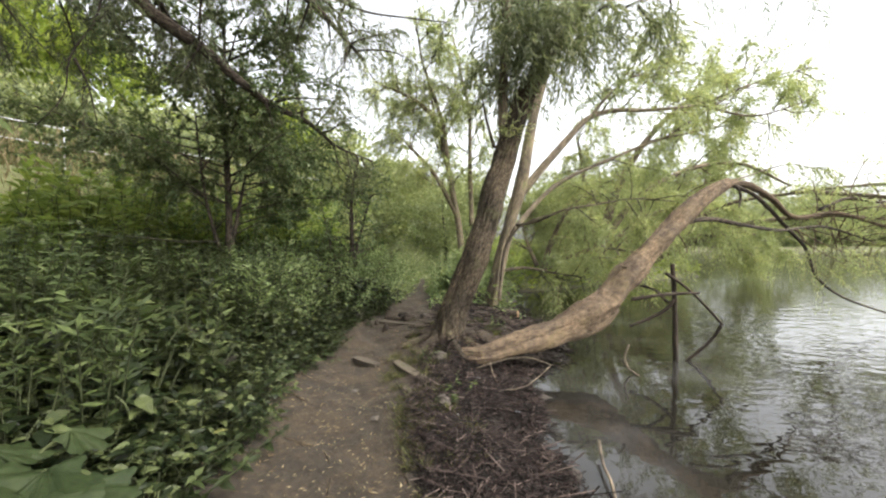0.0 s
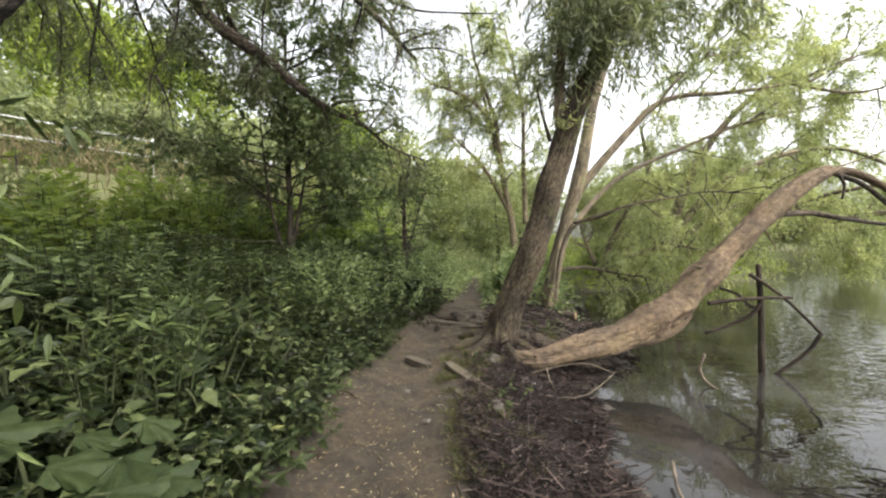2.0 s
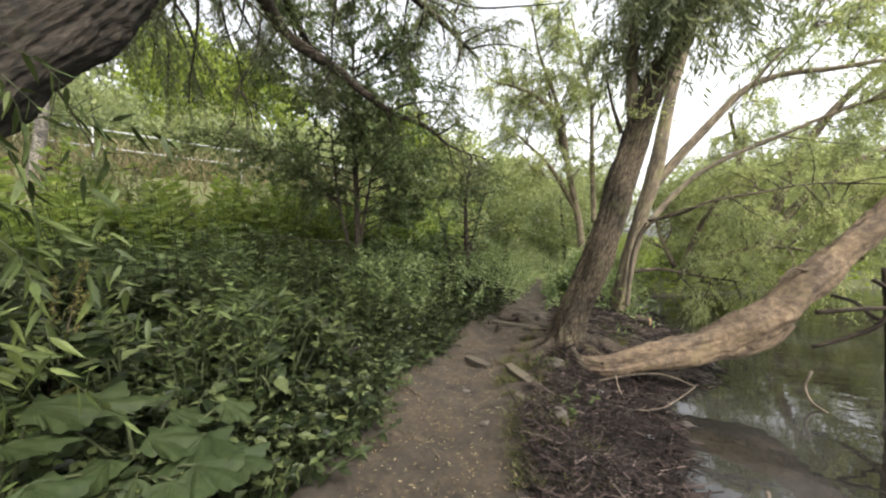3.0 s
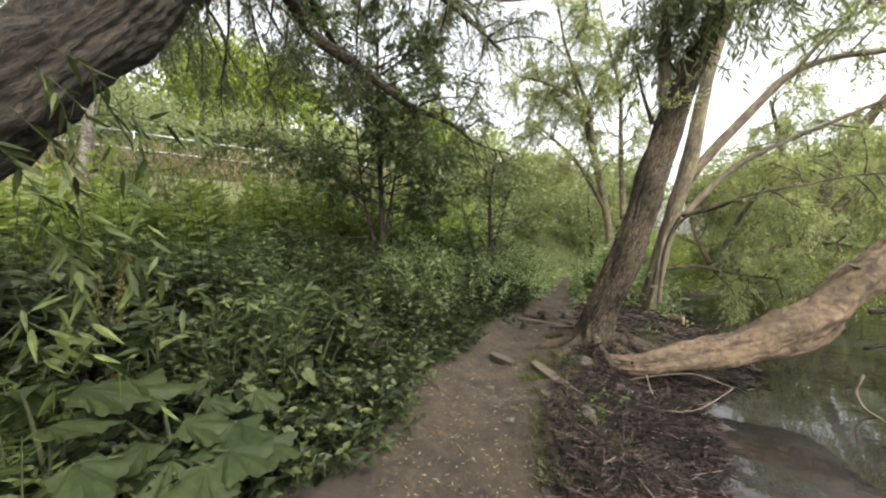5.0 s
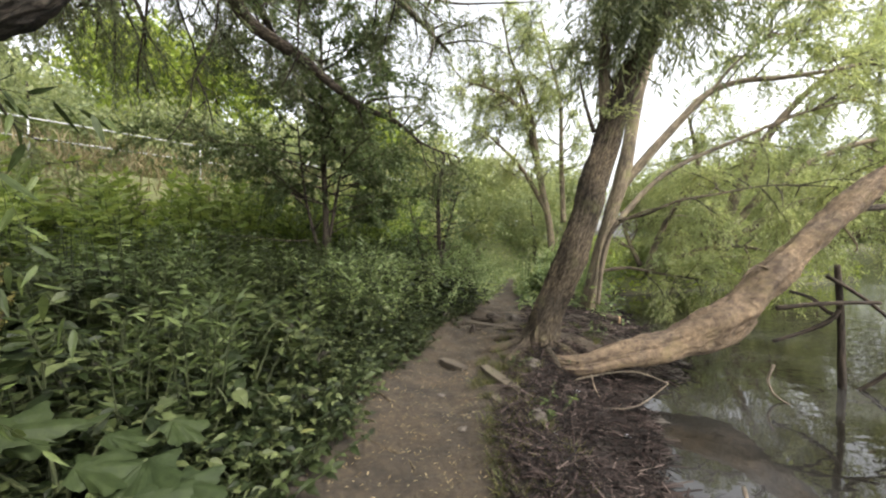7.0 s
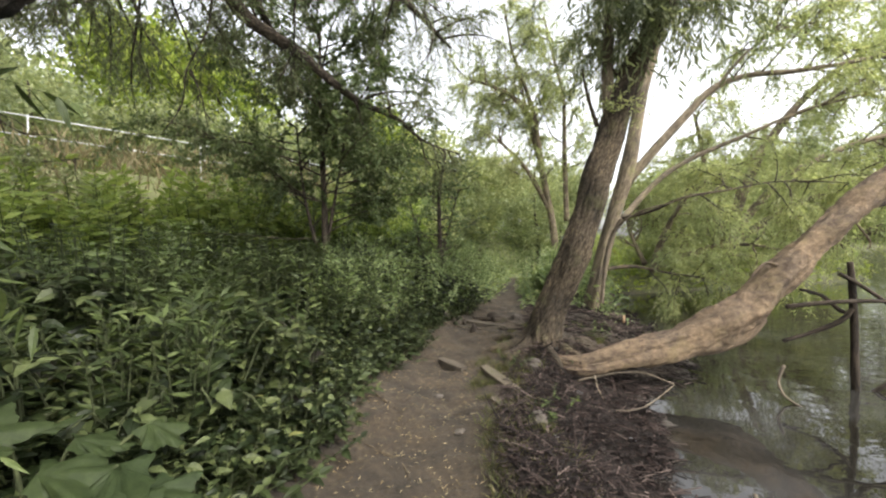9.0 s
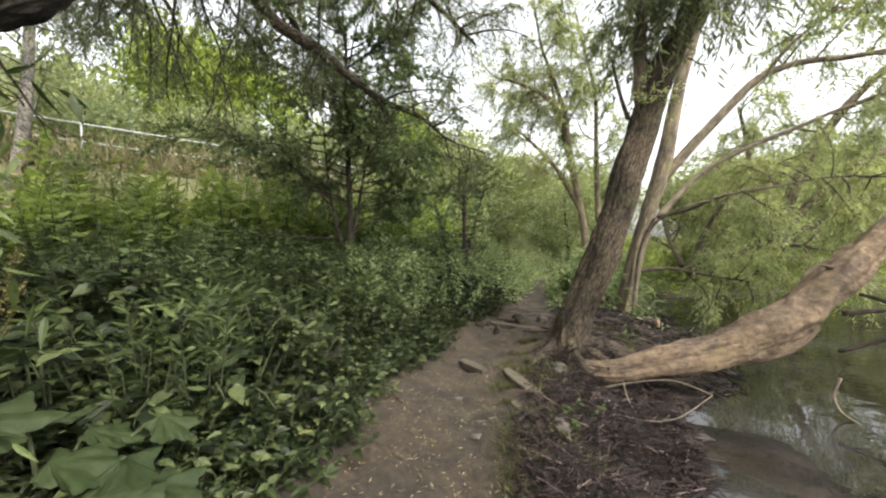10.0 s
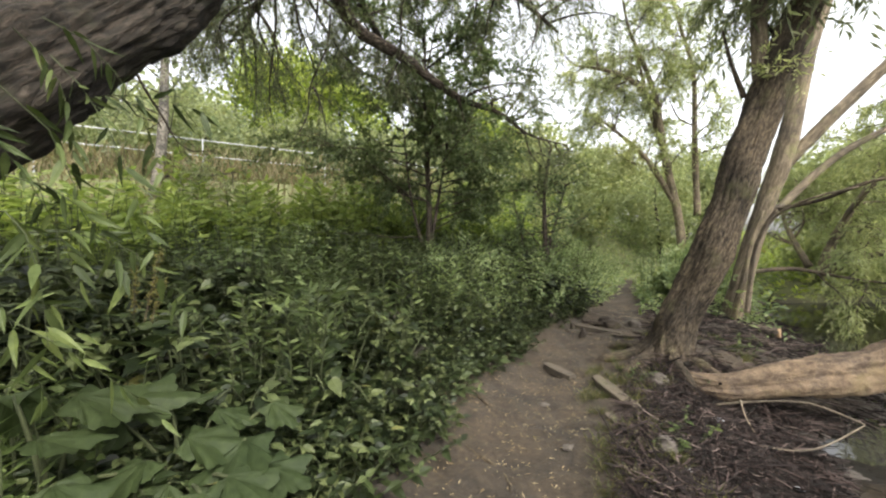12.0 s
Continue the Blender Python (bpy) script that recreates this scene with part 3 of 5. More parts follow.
def rear_willow():
    """The paler many-stemmed willow just behind, whose limbs reach over the water."""
    rng = np.random.default_rng(12)
    tree = thing("willow_tree", (1.0, 8.5, 0.0), "pale many-stemmed willow reaching over the water", "tree")
    stem = [(1.01, 8.50, -0.18), (1.23, 8.52, 0.85), (1.48, 8.54, 1.88), (1.74, 8.56, 2.79), (1.94, 8.70, 3.73), (2.15, 8.84, 4.69), (2.49, 8.99, 5.81), (2.87, 9.13, 7.10), (3.18, 9.29, 9.12)]
    part("trunk", tube(stem, [0.17, 0.15, 0.13, 0.15, 0.12, 0.11, 0.095, 0.08, 0.04], 24, 0.09, 0.1, 8.0), BARK_PALE, tree, smooth=True)
    lines = [
        ([(1.74, 8.56, 2.60), (2.25, 8.69, 3.20), (2.90, 8.96, 3.92), (3.53, 9.21, 4.54), (4.32, 9.59, 4.87), (5.45, 10.08, 5.05), (7.31, 10.84, 5.48), (9.17, 11.34, 6.25)], 0.10),
        ([(3.60, 9.21, 4.59), (4.14, 9.35, 5.22), (4.90, 9.61, 5.75), (5.91, 9.86, 5.91)], 0.04),
        ([(1.61, 8.54, 1.88), (2.13, 8.31, 2.00), (2.56, 8.06, 2.20), (3.39, 8.32, 2.35), (4.52, 8.81, 2.53), (6.09, 9.19, 2.47)], 0.034),
        ([(1.29, 8.52, 0.85), (1.98, 9.02, 0.89), (2.88, 9.75, 0.70), (3.97, 10.48, 0.51)], 0.045),
        ([(1.34, 8.41, 1.24), (1.54, 8.17, 1.74), (1.92, 7.94, 2.00), (2.36, 7.82, 2.11)], 0.032),
        ([(1.44, 8.66, 1.56), (2.88, 9.79, 2.97), (4.98, 11.04, 3.99), (7.06, 12.04, 4.84), (10.47, 12.92, 5.66)], 0.07),
        ([(1.00, 8.27, -0.14), (1.15, 8.15, 0.63), (1.27, 8.16, 1.37), (1.42, 8.17, 1.87)], 0.06),
    ]
    for i, (pts, r) in enumerate(lines):
        part("branch", tube(pts, np.linspace(r, r * 0.3, len(pts)), 12, 0.12, 0.1, i * 3.3), BARK_PALE if i not in (2, 3) else BARK, tree, smooth=True)
    limbs = []
    for pts, _ in (lines[0], lines[1], lines[5]):
        limbs += side_limbs(rng, pts, 13, 1.3, 0.15, 0.35)
    limbs += side_limbs(rng, stem[5:], 10, 1.3, 0.2)
    for pts in ([(7.06, 12.04, 4.84), (9.05, 12.31, 6.11), (10.52, 12.33, 6.85), (12.00, 12.35, 7.22)], [(7.31, 10.84, 5.48), (8.97, 11.08, 5.23), (10.14, 11.09, 5.48), (10.97, 11.10, 5.82)]):
        part("branch", tube(pts, [0.04, 0.03, 0.02, 0.008], 8, 0.15, 0.1, 5.0), BARK_PALE, tree, smooth=True)
        limbs += side_limbs(rng, pts, 12, 1.2, 0.1, 0.1)
    branches(tree, limbs, 0.02, BARK_PALE)
    leafy(tree, rng, limbs, 1250, 0.65, 0.45, 20, 0.12, 0.22, SLIM, LEAF_LIGHT, TWIG, 0.3, 0.003)
    low = side_limbs(rng, lines[2][0], 16, 1.3, -0.1, 0.3) + side_limbs(rng, lines[3][0], 8, 1.0, 0.0, 0.4)
    branches(tree, low, 0.014, BARK_DARK)
    leafy(tree, rng, low, 620, 0.55, 0.6, 18, 0.1, 0.2, SLIM, LEAF_LIGHT, TWIG, 0.4, 0.003)


rear_willow()


def fallen_log():
    rng = np.random.default_rng(13)
    log = thing("fallen_willow_trunk", (0.9, 4.95, 0.0), "pale barkless leaning willow trunk reaching out over the water", "fallen tree")
    body = [(-0.02, 4.93, 0.02), (0.22, 4.9, 0.03), (0.52, 4.88, 0.03), (1.05, 4.92, 0.18), (1.55, 4.98, 0.33), (1.96, 4.98, 0.55), (2.39, 5.09, 0.92), (2.90, 5.25, 1.38), (3.43, 5.41, 1.87), (3.87, 5.52, 2.21), (4.28, 5.63, 2.40)]
    reach = lambda x: float(np.interp(x, [0.5, 1.05, 1.55, 1.96, 2.39, 2.9, 3.43, 3.87, 4.3, 5.2, 7.0], [1.0, 1.03, 1.07, 1.11, 1.15, 1.18, 1.21, 1.24, 1.27, 1.38, 1.5]))
    start = np.array([0.01, -0.01, 1.508])
    out = lambda pts: [start + (np.array(p) - start) * reach(p[0]) for p in pts]
    body = out(body)
    part("trunk", tube(body, [0.05, 0.085, 0.12, 0.15, 0.185, 0.225, 0.19, 0.17, 0.155, 0.13, 0.09], 64, 0.03, 0.34, 21.0, 0.05), BARK_LOG, log, "tan weathered wood with torn bark", True)
    arms = [
        ([(1.50, 4.95, 0.28), (1.82, 4.91, 0.32), (2.09, 4.91, 0.43), (2.30, 4.96, 0.61)], 0.11),
        ([(4.19, 5.62, 2.37), (4.53, 5.63, 2.38), (4.83, 5.52, 2.15), (5.07, 5.42, 1.87), (5.68, 5.42, 1.93), (6.33, 5.42, 1.75), (7.07, 5.42, 1.50)], 0.06),
        ([(4.32, 5.62, 2.37), (4.58, 5.47, 2.16), (4.85, 5.32, 1.74), (5.04, 5.21, 1.42), (5.09, 5.10, 1.04), (5.33, 5.00, 0.78), (5.75, 4.90, 0.60), (6.28, 4.80, 0.41)], 0.036),
        ([(3.43, 5.41, 1.81), (3.88, 5.41, 1.84), (4.21, 5.31, 1.76), (4.77, 5.31, 1.68), (5.51, 5.42, 1.73), (6.37, 5.52, 1.50)], 0.04),
        ([(4.36, 5.63, 2.39), (4.41, 5.57, 2.22), (4.35, 5.52, 2.02)], 0.03),
        ([(4.28, 5.63, 2.42), (4.70, 5.73, 2.54), (5.09, 5.83, 2.68)], 0.015),
        ([(5.43, 5.42, 1.98), (5.84, 5.43, 2.14), (6.22, 5.33, 2.08), (6.73, 5.23, 2.21)], 0.03),
        ([(3.31, 5.41, 1.75), (3.45, 5.30, 1.42), (3.42, 5.30, 1.34)], 0.012),
        ([(2.61, 5.14, 1.11), (2.34, 4.99, 1.20), (2.15, 4.89, 1.06)], 0.02),
    ]
    arms = [(out(pts), r * 1.2) for pts, r in arms]
    # the long dark arm sinks into the lake
    dark = arms[2][0]
    for j, f in enumerate(np.linspace(0, 1, len(dark))):
        dark[j] = start + (dark[j] - start) * (1 + 0.2 * f)
    for i, (pts, r) in enumerate(arms):
        part("branch", tube(pts, np.linspace(r, r * 0.35, len(pts)), 10, 0.08, 0.14, 30 + i * 2.7), BARK_DARK if i in (2, 3, 4, 6) else BARK_LOG, log, smooth=True)
    limbs = side_limbs(rng, arms[1][0][3:], 22, 1.7, 0.1) + side_limbs(rng, arms[6][0], 16, 1.5, 0.1) + side_limbs(rng, arms[3][0][3:], 14, 1.3, 0.05)
    branches(log, limbs, 0.014, BARK_LOG)
    twiggy = []
    for b in limbs:
        twiggy += side_limbs(rng, b, 3, 0.6, 0.0)
    branches(log, twiggy, 0.006, BARK_LOG, 4)
    leafy(log, rng, limbs + twiggy, 330, 0.4, 0.5, 14, 0.09, 0.2, SLIM, LEAF_LIGHT, TWIG, 0.4, 0.002)


fallen_log()


def near_willow():
    """The thick leaning willow beside the walker, whose long limb crosses overhead."""
    rng = np.random.default_rng(14)
    tree = thing("willow_tree", (-2.2, -0.75, 0.0), "thick rough-barked leaning willow with a long drooping limb", "tree")
    trunk = [(-2.2, -0.75, -0.1), (-2.22, -0.3, 0.7), (-2.36, 0.3, 1.4), (-2.54, 0.86, 2.0), (-2.78, 1.45, 2.68), (-3.03, 2.04, 3.4), (-3.2, 2.6, 4.2), (-3.3, 3.3, 5.3), (-3.5, 4.0, 6.6)]
    part("trunk", tube(trunk, [0.36, 0.3, 0.255, 0.24, 0.235, 0.235, 0.2, 0.17, 0.12], 96, 0.025, 0.3, 41.0, 0.02), BARK_NEAR, tree, "deeply furrowed dark bark, darkened further for shade", True)
    limb = [(-3.15, 2.6, 4.15), (-3.5, 3.5, 4.75), (-3.75, 4.53, 4.49), (-3.46, 4.72, 4.24), (-3.12, 4.92, 4.01), (-2.88, 5.22, 3.78), (-2.69, 5.82, 3.65), (-2.37, 6.52, 3.59), (-2.06, 7.31, 3.36), (-1.53, 8.01, 3.25)]
    part("branch", tube(limb, [0.13, 0.11, 0.088, 0.078, 0.07, 0.062, 0.05, 0.038, 0.024, 0.01], 16, 0.08, 0.14, 51.0), BARK_DARK, tree, "long dark drooping limb", True)
    twigs = [
        [(-3.55, 3.91, 4.27), (-3.58, 3.87, 3.85), (-3.76, 3.76, 3.37), (-3.80, 3.73, 2.98), (-3.98, 3.62, 2.63)],
        [(-3.73, 3.78, 3.37), (-3.64, 3.82, 3.12), (-3.58, 3.85, 2.74)],
        [(-1.95, 6.69, 5.54), (-1.75, 6.67, 4.92), (-1.87, 6.48, 4.45), (-2.11, 6.34, 4.18)],
        [(-3.77, 1.90, 3.01), (-3.87, 2.07, 2.78), (-3.96, 2.25, 2.58), (-3.97, 2.36, 2.40), (-3.94, 2.49, 2.32)],
        [(-1.33, 6.06, 5.68), (-1.69, 6.05, 5.13), (-1.52, 5.94, 4.63), (-1.60, 5.83, 4.14)],
        [(-2.19, 6.46, 5.86), (-1.42, 6.46, 5.49), (-0.65, 6.56, 5.42), (0.04, 6.66, 5.40)],
    ]
    for i, pts in enumerate(twigs):
        r = 0.013 if i < 4 else 0.024
        part("branch", tube(pts, np.linspace(r, r * 0.3, len(pts)), 8, 0.08, 0.12, 60 + i), BARK_DARK, tree, smooth=True)
    # leading canopy limbs overhead; those out of view are added to shade the ground
    tops = [[(-3.1, 3.0, 4.9), (-2.6, 4.2, 5.9), (-1.8, 5.2, 6.5), (-0.8, 6.0, 6.6)],
            [(-3.2, 3.6, 5.7), (-4.2, 4.8, 6.6), (-4.8, 6.4, 7.0), (-5.0, 8.0, 6.8)],
            [(-2.9, 2.2, 3.5), (-4.0, 2.7, 4.6), (-5.2, 3.3, 5.2), (-6.6, 4.1, 5.2)],
            [(-3.0, 2.8, 4.4), (-2.0, 2.6, 5.6), (-0.8, 2.4, 6.3), (0.3, 2.6, 6.5)]]
    tops += [[(-3.3, 3.0, 4.9), (-4.4, 3.7, 4.9), (-5.6, 4.3, 5.2), (-6.8, 4.6, 5.1)],
             [(-3.4, 3.4, 5.3), (-4.1, 4.9, 5.4), (-4.5, 6.2, 5.1), (-4.6, 7.4, 4.6)],
             [(-3.3, 3.2, 5.1), (-2.6, 4.4, 5.2), (-2.0, 5.6, 5.1), (-1.4, 6.6, 4.7)],
             [(-3.2, 2.7, 4.4), (-4.4, 2.4, 4.6), (-5.6, 2.3, 5.0), (-6.6, 2.4, 4.9)]]
    for i, pts in enumerate(tops):
        part("branch", tube(pts, [0.15, 0.11, 0.08, 0.03] if i < 4 else [0.09, 0.07, 0.05, 0.02], 12, 0.15, 0.12, 70 + i), BARK_DARK, tree, smooth=True)
    limbs = []
    for pts in tops:
        limbs += side_limbs(rng, pts, 15, 1.6, -0.15)
    limbs += side_limbs(rng, limb[5:], 14, 0.9, 0.1) + side_limbs(rng, tops[6], 4, 1.3, -0.2) + side_limbs(rng, tops[5], 6, 1.4, -0.2) + side_limbs(rng, tops[4], 12, 1.5, -0.3) + side_limbs(rng, tops[2], 8, 1.5, -0.3)
    branches(tree, limbs, 0.022, BARK_DARK)
    leafy(tree, rng, limbs, 2600, 0.5, 0.75, 22, 0.085, 0.19, SLIM, LEAF_WILLOW, TWIG, 0.25, 0.003)
    bare = []
    for pts in twigs:
        bare += side_limbs(rng, pts, 6, 0.45, -0.3, 0.2)
    branches(tree, bare, 0.005, BARK_DARK, 5)
    leafy(tree, rng, bare, 46, 0.35, 0.8, 12, 0.085, 0.19, SLIM, LEAF_WILLOW, TWIG, 0.25, 0.002)
    # shoots that hang close beside the walker
    S = np.array([(-2.08, 0.95, 2.22), (-2.18, 1.07, 2.20), (-1.88, 0.88, 1.66), (-1.96, 0.94, 1.48), (-1.80, 0.81, 1.54), (-2.06, 1.02, 2.29), (-2.03, 0.80, 1.88), (-2.05, 0.90, 2.00), (-2.22, 1.16, 2.05), (-1.93, 0.85, 1.30), (-1.91, 0.80, 1.13), (-2.01, 0.91, 1.17)])
    D = np.array([(0.25, 0.45, -0.3)] * len(S)) + rng.normal(0, 0.3, (len(S), 3))
    lv, tw = sprays(rng, S, D, 0.6, 0.8, 15, 0.12, 0.2, OVATE, 0.45, 0.003)
    part("shoot", lv, LEAF_HERB, tree, "fresh green hanging leaves", kind="stuff")
    part("twig", tw, TWIG_GREEN, tree, kind="stuff")


near_willow()


def shrub(base, top, width, count, seed, mat, label, dark=BARK_DARK, leaf=0.055, lean=0.0, first=0.12, limbs_n=34):
    rng = np.random.default_rng(seed)
    x, y = base
    z = float(land(x, y)) - 0.05
    tree = thing("tree", (x, y, z), label, "tree")
    h = top - z
    stems = [[(x, y, z), (x + 0.04 + lean * 0.3, y, z + h * 0.3), (x - 0.05 + lean * 0.6, y + 0.05, z + h * 0.65), (x + lean, y, z + h * 0.96)]]
    stems.append([(x + 0.05, y, z + h * 0.15), (x + 0.25, y + 0.1, z + h * 0.4), (x + 0.5, y + 0.2, z + h * 0.72)])
    stems.append([(x - 0.05, y, z + h * 0.12), (x - 0.3, y - 0.1, z + h * 0.35), (x - 0.6, y + 0.1, z + h * 0.66)])
    for i, pts in enumerate(stems):
        r = 0.075 if i == 0 else 0.04
        part("trunk" if i == 0 else "branch", tube(pts, np.linspace(r, r * 0.25, len(pts)), 10, 0.12, 0.12, seed + i), dark, tree, smooth=True)
    limbs = side_limbs(rng, stems[0], limbs_n, width * 0.62, 0.0, first + 0.1, 1.4, 0.14) + side_limbs(rng, stems[1], limbs_n // 3, width * 0.4, 0) + side_limbs(rng, stems[2], limbs_n // 3, width * 0.4, 0)
    branches(tree, limbs, 0.016, dark, 5)
    leafy(tree, rng, limbs, count, 0.5, 0.2, 24, leaf, 0.5, FOLD, mat, TWIG, 0.75, 0.003, 0.2)


shrub((-3.8, 6.5), 5.5, 4.3, 1500, 21, LEAF_DARK, "dense dark-leaved hawthorn standing in the undergrowth", leaf=0.08, limbs_n=44, first=0.22)
shrub((-2.15, 8.2), 3.5, 1.6, 170, 22, LEAF_DARK, "small dark thin-stemmed tree behind the brambles", lean=0.25, leaf=0.07)


def birch():
    rng = np.random.default_rng(31)
    tree = thing("birch_tree", (-8.2, 5.4, 0.6), "slender birch with pale peeling patched bark", "tree")
    pts = [(-10.14, 4.69, 1.79), (-10.10, 4.74, 2.57), (-9.99, 4.81, 3.35), (-9.92, 4.88, 4.40), (-9.89, 4.92, 5.57), (-9.91, 5.06, 7.07), (-10.10, 5.10, 8.73)]
    part("trunk", tube(pts, [0.13, 0.12, 0.11, 0.1, 0.085, 0.06, 0.03], 16, 0.1, 0.1, 31), BIRCH, tree, "mottled pale bark", True)
    low = [(-10.04, 4.77, 2.90), (-9.48, 4.87, 3.02), (-8.72, 5.07, 2.92), (-7.87, 5.32, 2.98)]
    part("branch", tube(low, [0.04, 0.03, 0.02, 0.01], 8, 0.1), BARK_DARK, tree, smooth=True)
    limbs = side_limbs(rng, pts[2:], 26, 2.0, 0.05, 0.1, 1.2) + side_limbs(rng, low, 6, 0.9, 0)
    branches(tree, limbs, 0.018, BARK_DARK, 5)
    leafy(tree, rng, limbs, 380, 0.5, 0.6, 20, 0.065, 0.5, FOLD, LEAF_FAR, TWIG, 0.5, 0.003)


birch()


def far_willow(base, stems, radius, seed, count, label, mat=LEAF_LIGHT, leaf=0.13, span=1.8, droop=0.45):
    rng = np.random.default_rng(seed)
    tree = thing("willow_tree", base, label, "tree")
    limbs = []
    for i, pts in enumerate(stems):
        part("trunk" if i == 0 else "branch", tube(pts, np.linspace(radius * (1 if i == 0 else 0.7), radius * 0.2, len(pts)), 10, 0.25, 0.08, seed + i), BARK_PALE, tree, smooth=True)
        limbs += side_limbs(rng, pts, 12, span, 0.25, 0.25)
    branches(tree, limbs, 0.03, BARK_PALE, 5)
    leafy(tree, rng, limbs, count, 0.85, droop, 18, leaf, 0.26, FOLD, mat, TWIG, 0.3, 0.005)


far_willow((0.7, 15.0, 0.1), [
    [(0.72, 14.98, 0.58), (0.58, 15.01, 2.17), (0.19, 15.04, 4.21), (-0.04, 15.07, 6.03), (-0.49, 15.10, 7.62), (-0.88, 15.12, 8.76), (-1.17, 15.15, 10.57)],
    [(1.10, 15.01, 2.17), (1.03, 15.05, 4.44), (0.99, 15.09, 6.71), (0.65, 15.12, 8.30), (0.31, 15.14, 9.89)],
    [(0.49, 15.01, 2.62), (-0.38, 15.04, 4.21), (-1.17, 15.05, 5.12), (-1.97, 15.06, 5.92)],
    [(0.08, 15.07, 5.80), (-0.82, 14.88, 6.87), (-1.69, 14.69, 7.35), (-2.56, 14.59, 7.64)],
    [(0.31, 15.03, 3.76), (-0.27, 15.37, 6.12), (-0.51, 15.59, 7.36), (-0.81, 15.62, 8.76)]], 0.15, 41, 1700, "tall thin-stemmed pale green willow beside the path")
far_willow((6.5, 15.5, 0.0), [
    [(6.21, 15.01, 1.03), (6.67, 15.05, 2.85), (7.35, 15.08, 4.44), (8.49, 15.11, 6.03), (10.08, 15.14, 7.39), (12.12, 15.17, 8.53)],
    [(6.21, 15.01, 1.03), (7.32, 14.54, 2.15), (8.56, 14.05, 2.76), (9.68, 13.55, 2.31)],
    [(6.21, 15.02, 1.26), (5.95, 15.55, 3.13), (5.90, 16.08, 4.88), (5.66, 16.10, 6.09)],
    [(6.21, 15.02, 1.26), (7.80, 15.06, 3.31), (10.18, 15.59, 4.54), (12.69, 16.11, 4.88), (14.87, 16.10, 3.91)]], 0.2, 42, 1500, "wide pale willow drooping to the water of the cove", LEAF_LIGHT, 0.14, 2.4, 0.8)
far_willow((3.2, 12.8, 0.0), [
    [(3.42, 12.99, 0.51), (3.71, 13.01, 1.49), (4.14, 12.83, 2.46), (4.80, 12.54, 3.20)],
    [(3.42, 12.99, 0.51), (4.25, 12.00, 1.13), (5.11, 11.51, 1.32), (6.06, 11.01, 1.08)],
    [(3.22, 12.99, 0.70), (2.93, 13.51, 1.69), (2.83, 14.03, 2.76)]], 0.12, 43, 900, "low green willow scrub along the cove", LEAF_LIGHT, 0.11, 1.7, 0.7)
far_willow((13.0, 20.5, 0.0), [
    [(11.92, 20.03, 0.88), (12.83, 20.08, 3.00), (14.04, 20.12, 4.81), (15.55, 20.14, 5.72)],
    [(11.92, 20.03, 0.88), (13.34, 19.06, 1.77), (14.67, 18.57, 2.04), (15.91, 18.06, 1.48)],
    [(11.92, 20.03, 0.88), (10.92, 21.06, 2.75), (10.44, 22.11, 5.14)]], 0.2, 44, 1600, "pale willow thicket leaning over the lake", LEAF_LIGHT, 0.17, 2.6, 0.9)


far_willow((8.8, 16.8, 0.2), [
    [(8.8, 16.8, 0.3), (10.5, 15.0, 1.8), (12.5, 13.5, 2.4), (14.5, 12.5, 2.3), (17.0, 12.0, 1.6)],
    [(8.8, 16.8, 0.4), (11.0, 15.5, 2.8), (13.5, 14.0, 3.4), (16.0, 13.0, 3.5), (18.0, 12.5, 2.9)],
    [(13.5, 14.0, 3.4), (15.5, 12.4, 2.9), (17.2, 11.4, 2.2), (18.6, 10.8, 1.4)]], 0.13, 45, 420, "half-drowned willow with tangled boughs low over the lake", LEAF_LIGHT, 0.12, 1.3, 0.4)


# ---------------------------------------------------------------- far trees and bushes
def far_tree(x, y, height, width, mat, seed, label, leaf=0.3, count=13000, name="tree"):
    """A tree seen from far off: a trunk and a ragged crown of leaf clumps."""
    rng = np.random.default_rng(seed)
    z = float(land(x, y)) - 0.1
    tree = thing(name, (x, y, z), label, "tree" if name == "tree" else "bush")
    pts = [(x, y, z), (x + 0.1, y, z + height * 0.3), (x - 0.1, y + 0.1, z + height * 0.6), (x, y, z + height * 0.9)]
    part("trunk", tube(pts, [height * 0.025, height * 0.02, height * 0.013, 0.02], 8, 0.5, 0.1, seed), BARK_DARK, tree, smooth=True)
    k = 90
    c = np.array([x, y, z + height * 0.55]) + unit(rng.normal(0, 1, (k, 3))) * (rng.uniform(0.2, 1, (k, 1)) ** 0.5) * np.array([width * 0.42, width * 0.42, height * 0.4])
    per = count // k
    off = unit(rng.normal(0, 1, (k, per, 3))) * (rng.uniform(0, 1, (k, per, 1)) ** 0.45) * (width * rng.uniform(0.08, 0.26, (k, 1, 1)))
    pos = (c[:, None] + off * (1, 1, 0.75)).reshape(-1, 3)
    pos = pos[pos[:, 2] > z + 0.1]
    part("crown", leaves(pos, rng.normal(0, 1, pos.shape) + (0, 0, -0.4), leaf, 0.55, FOLD, rng, 0.5), mat, tree, kind="stuff")


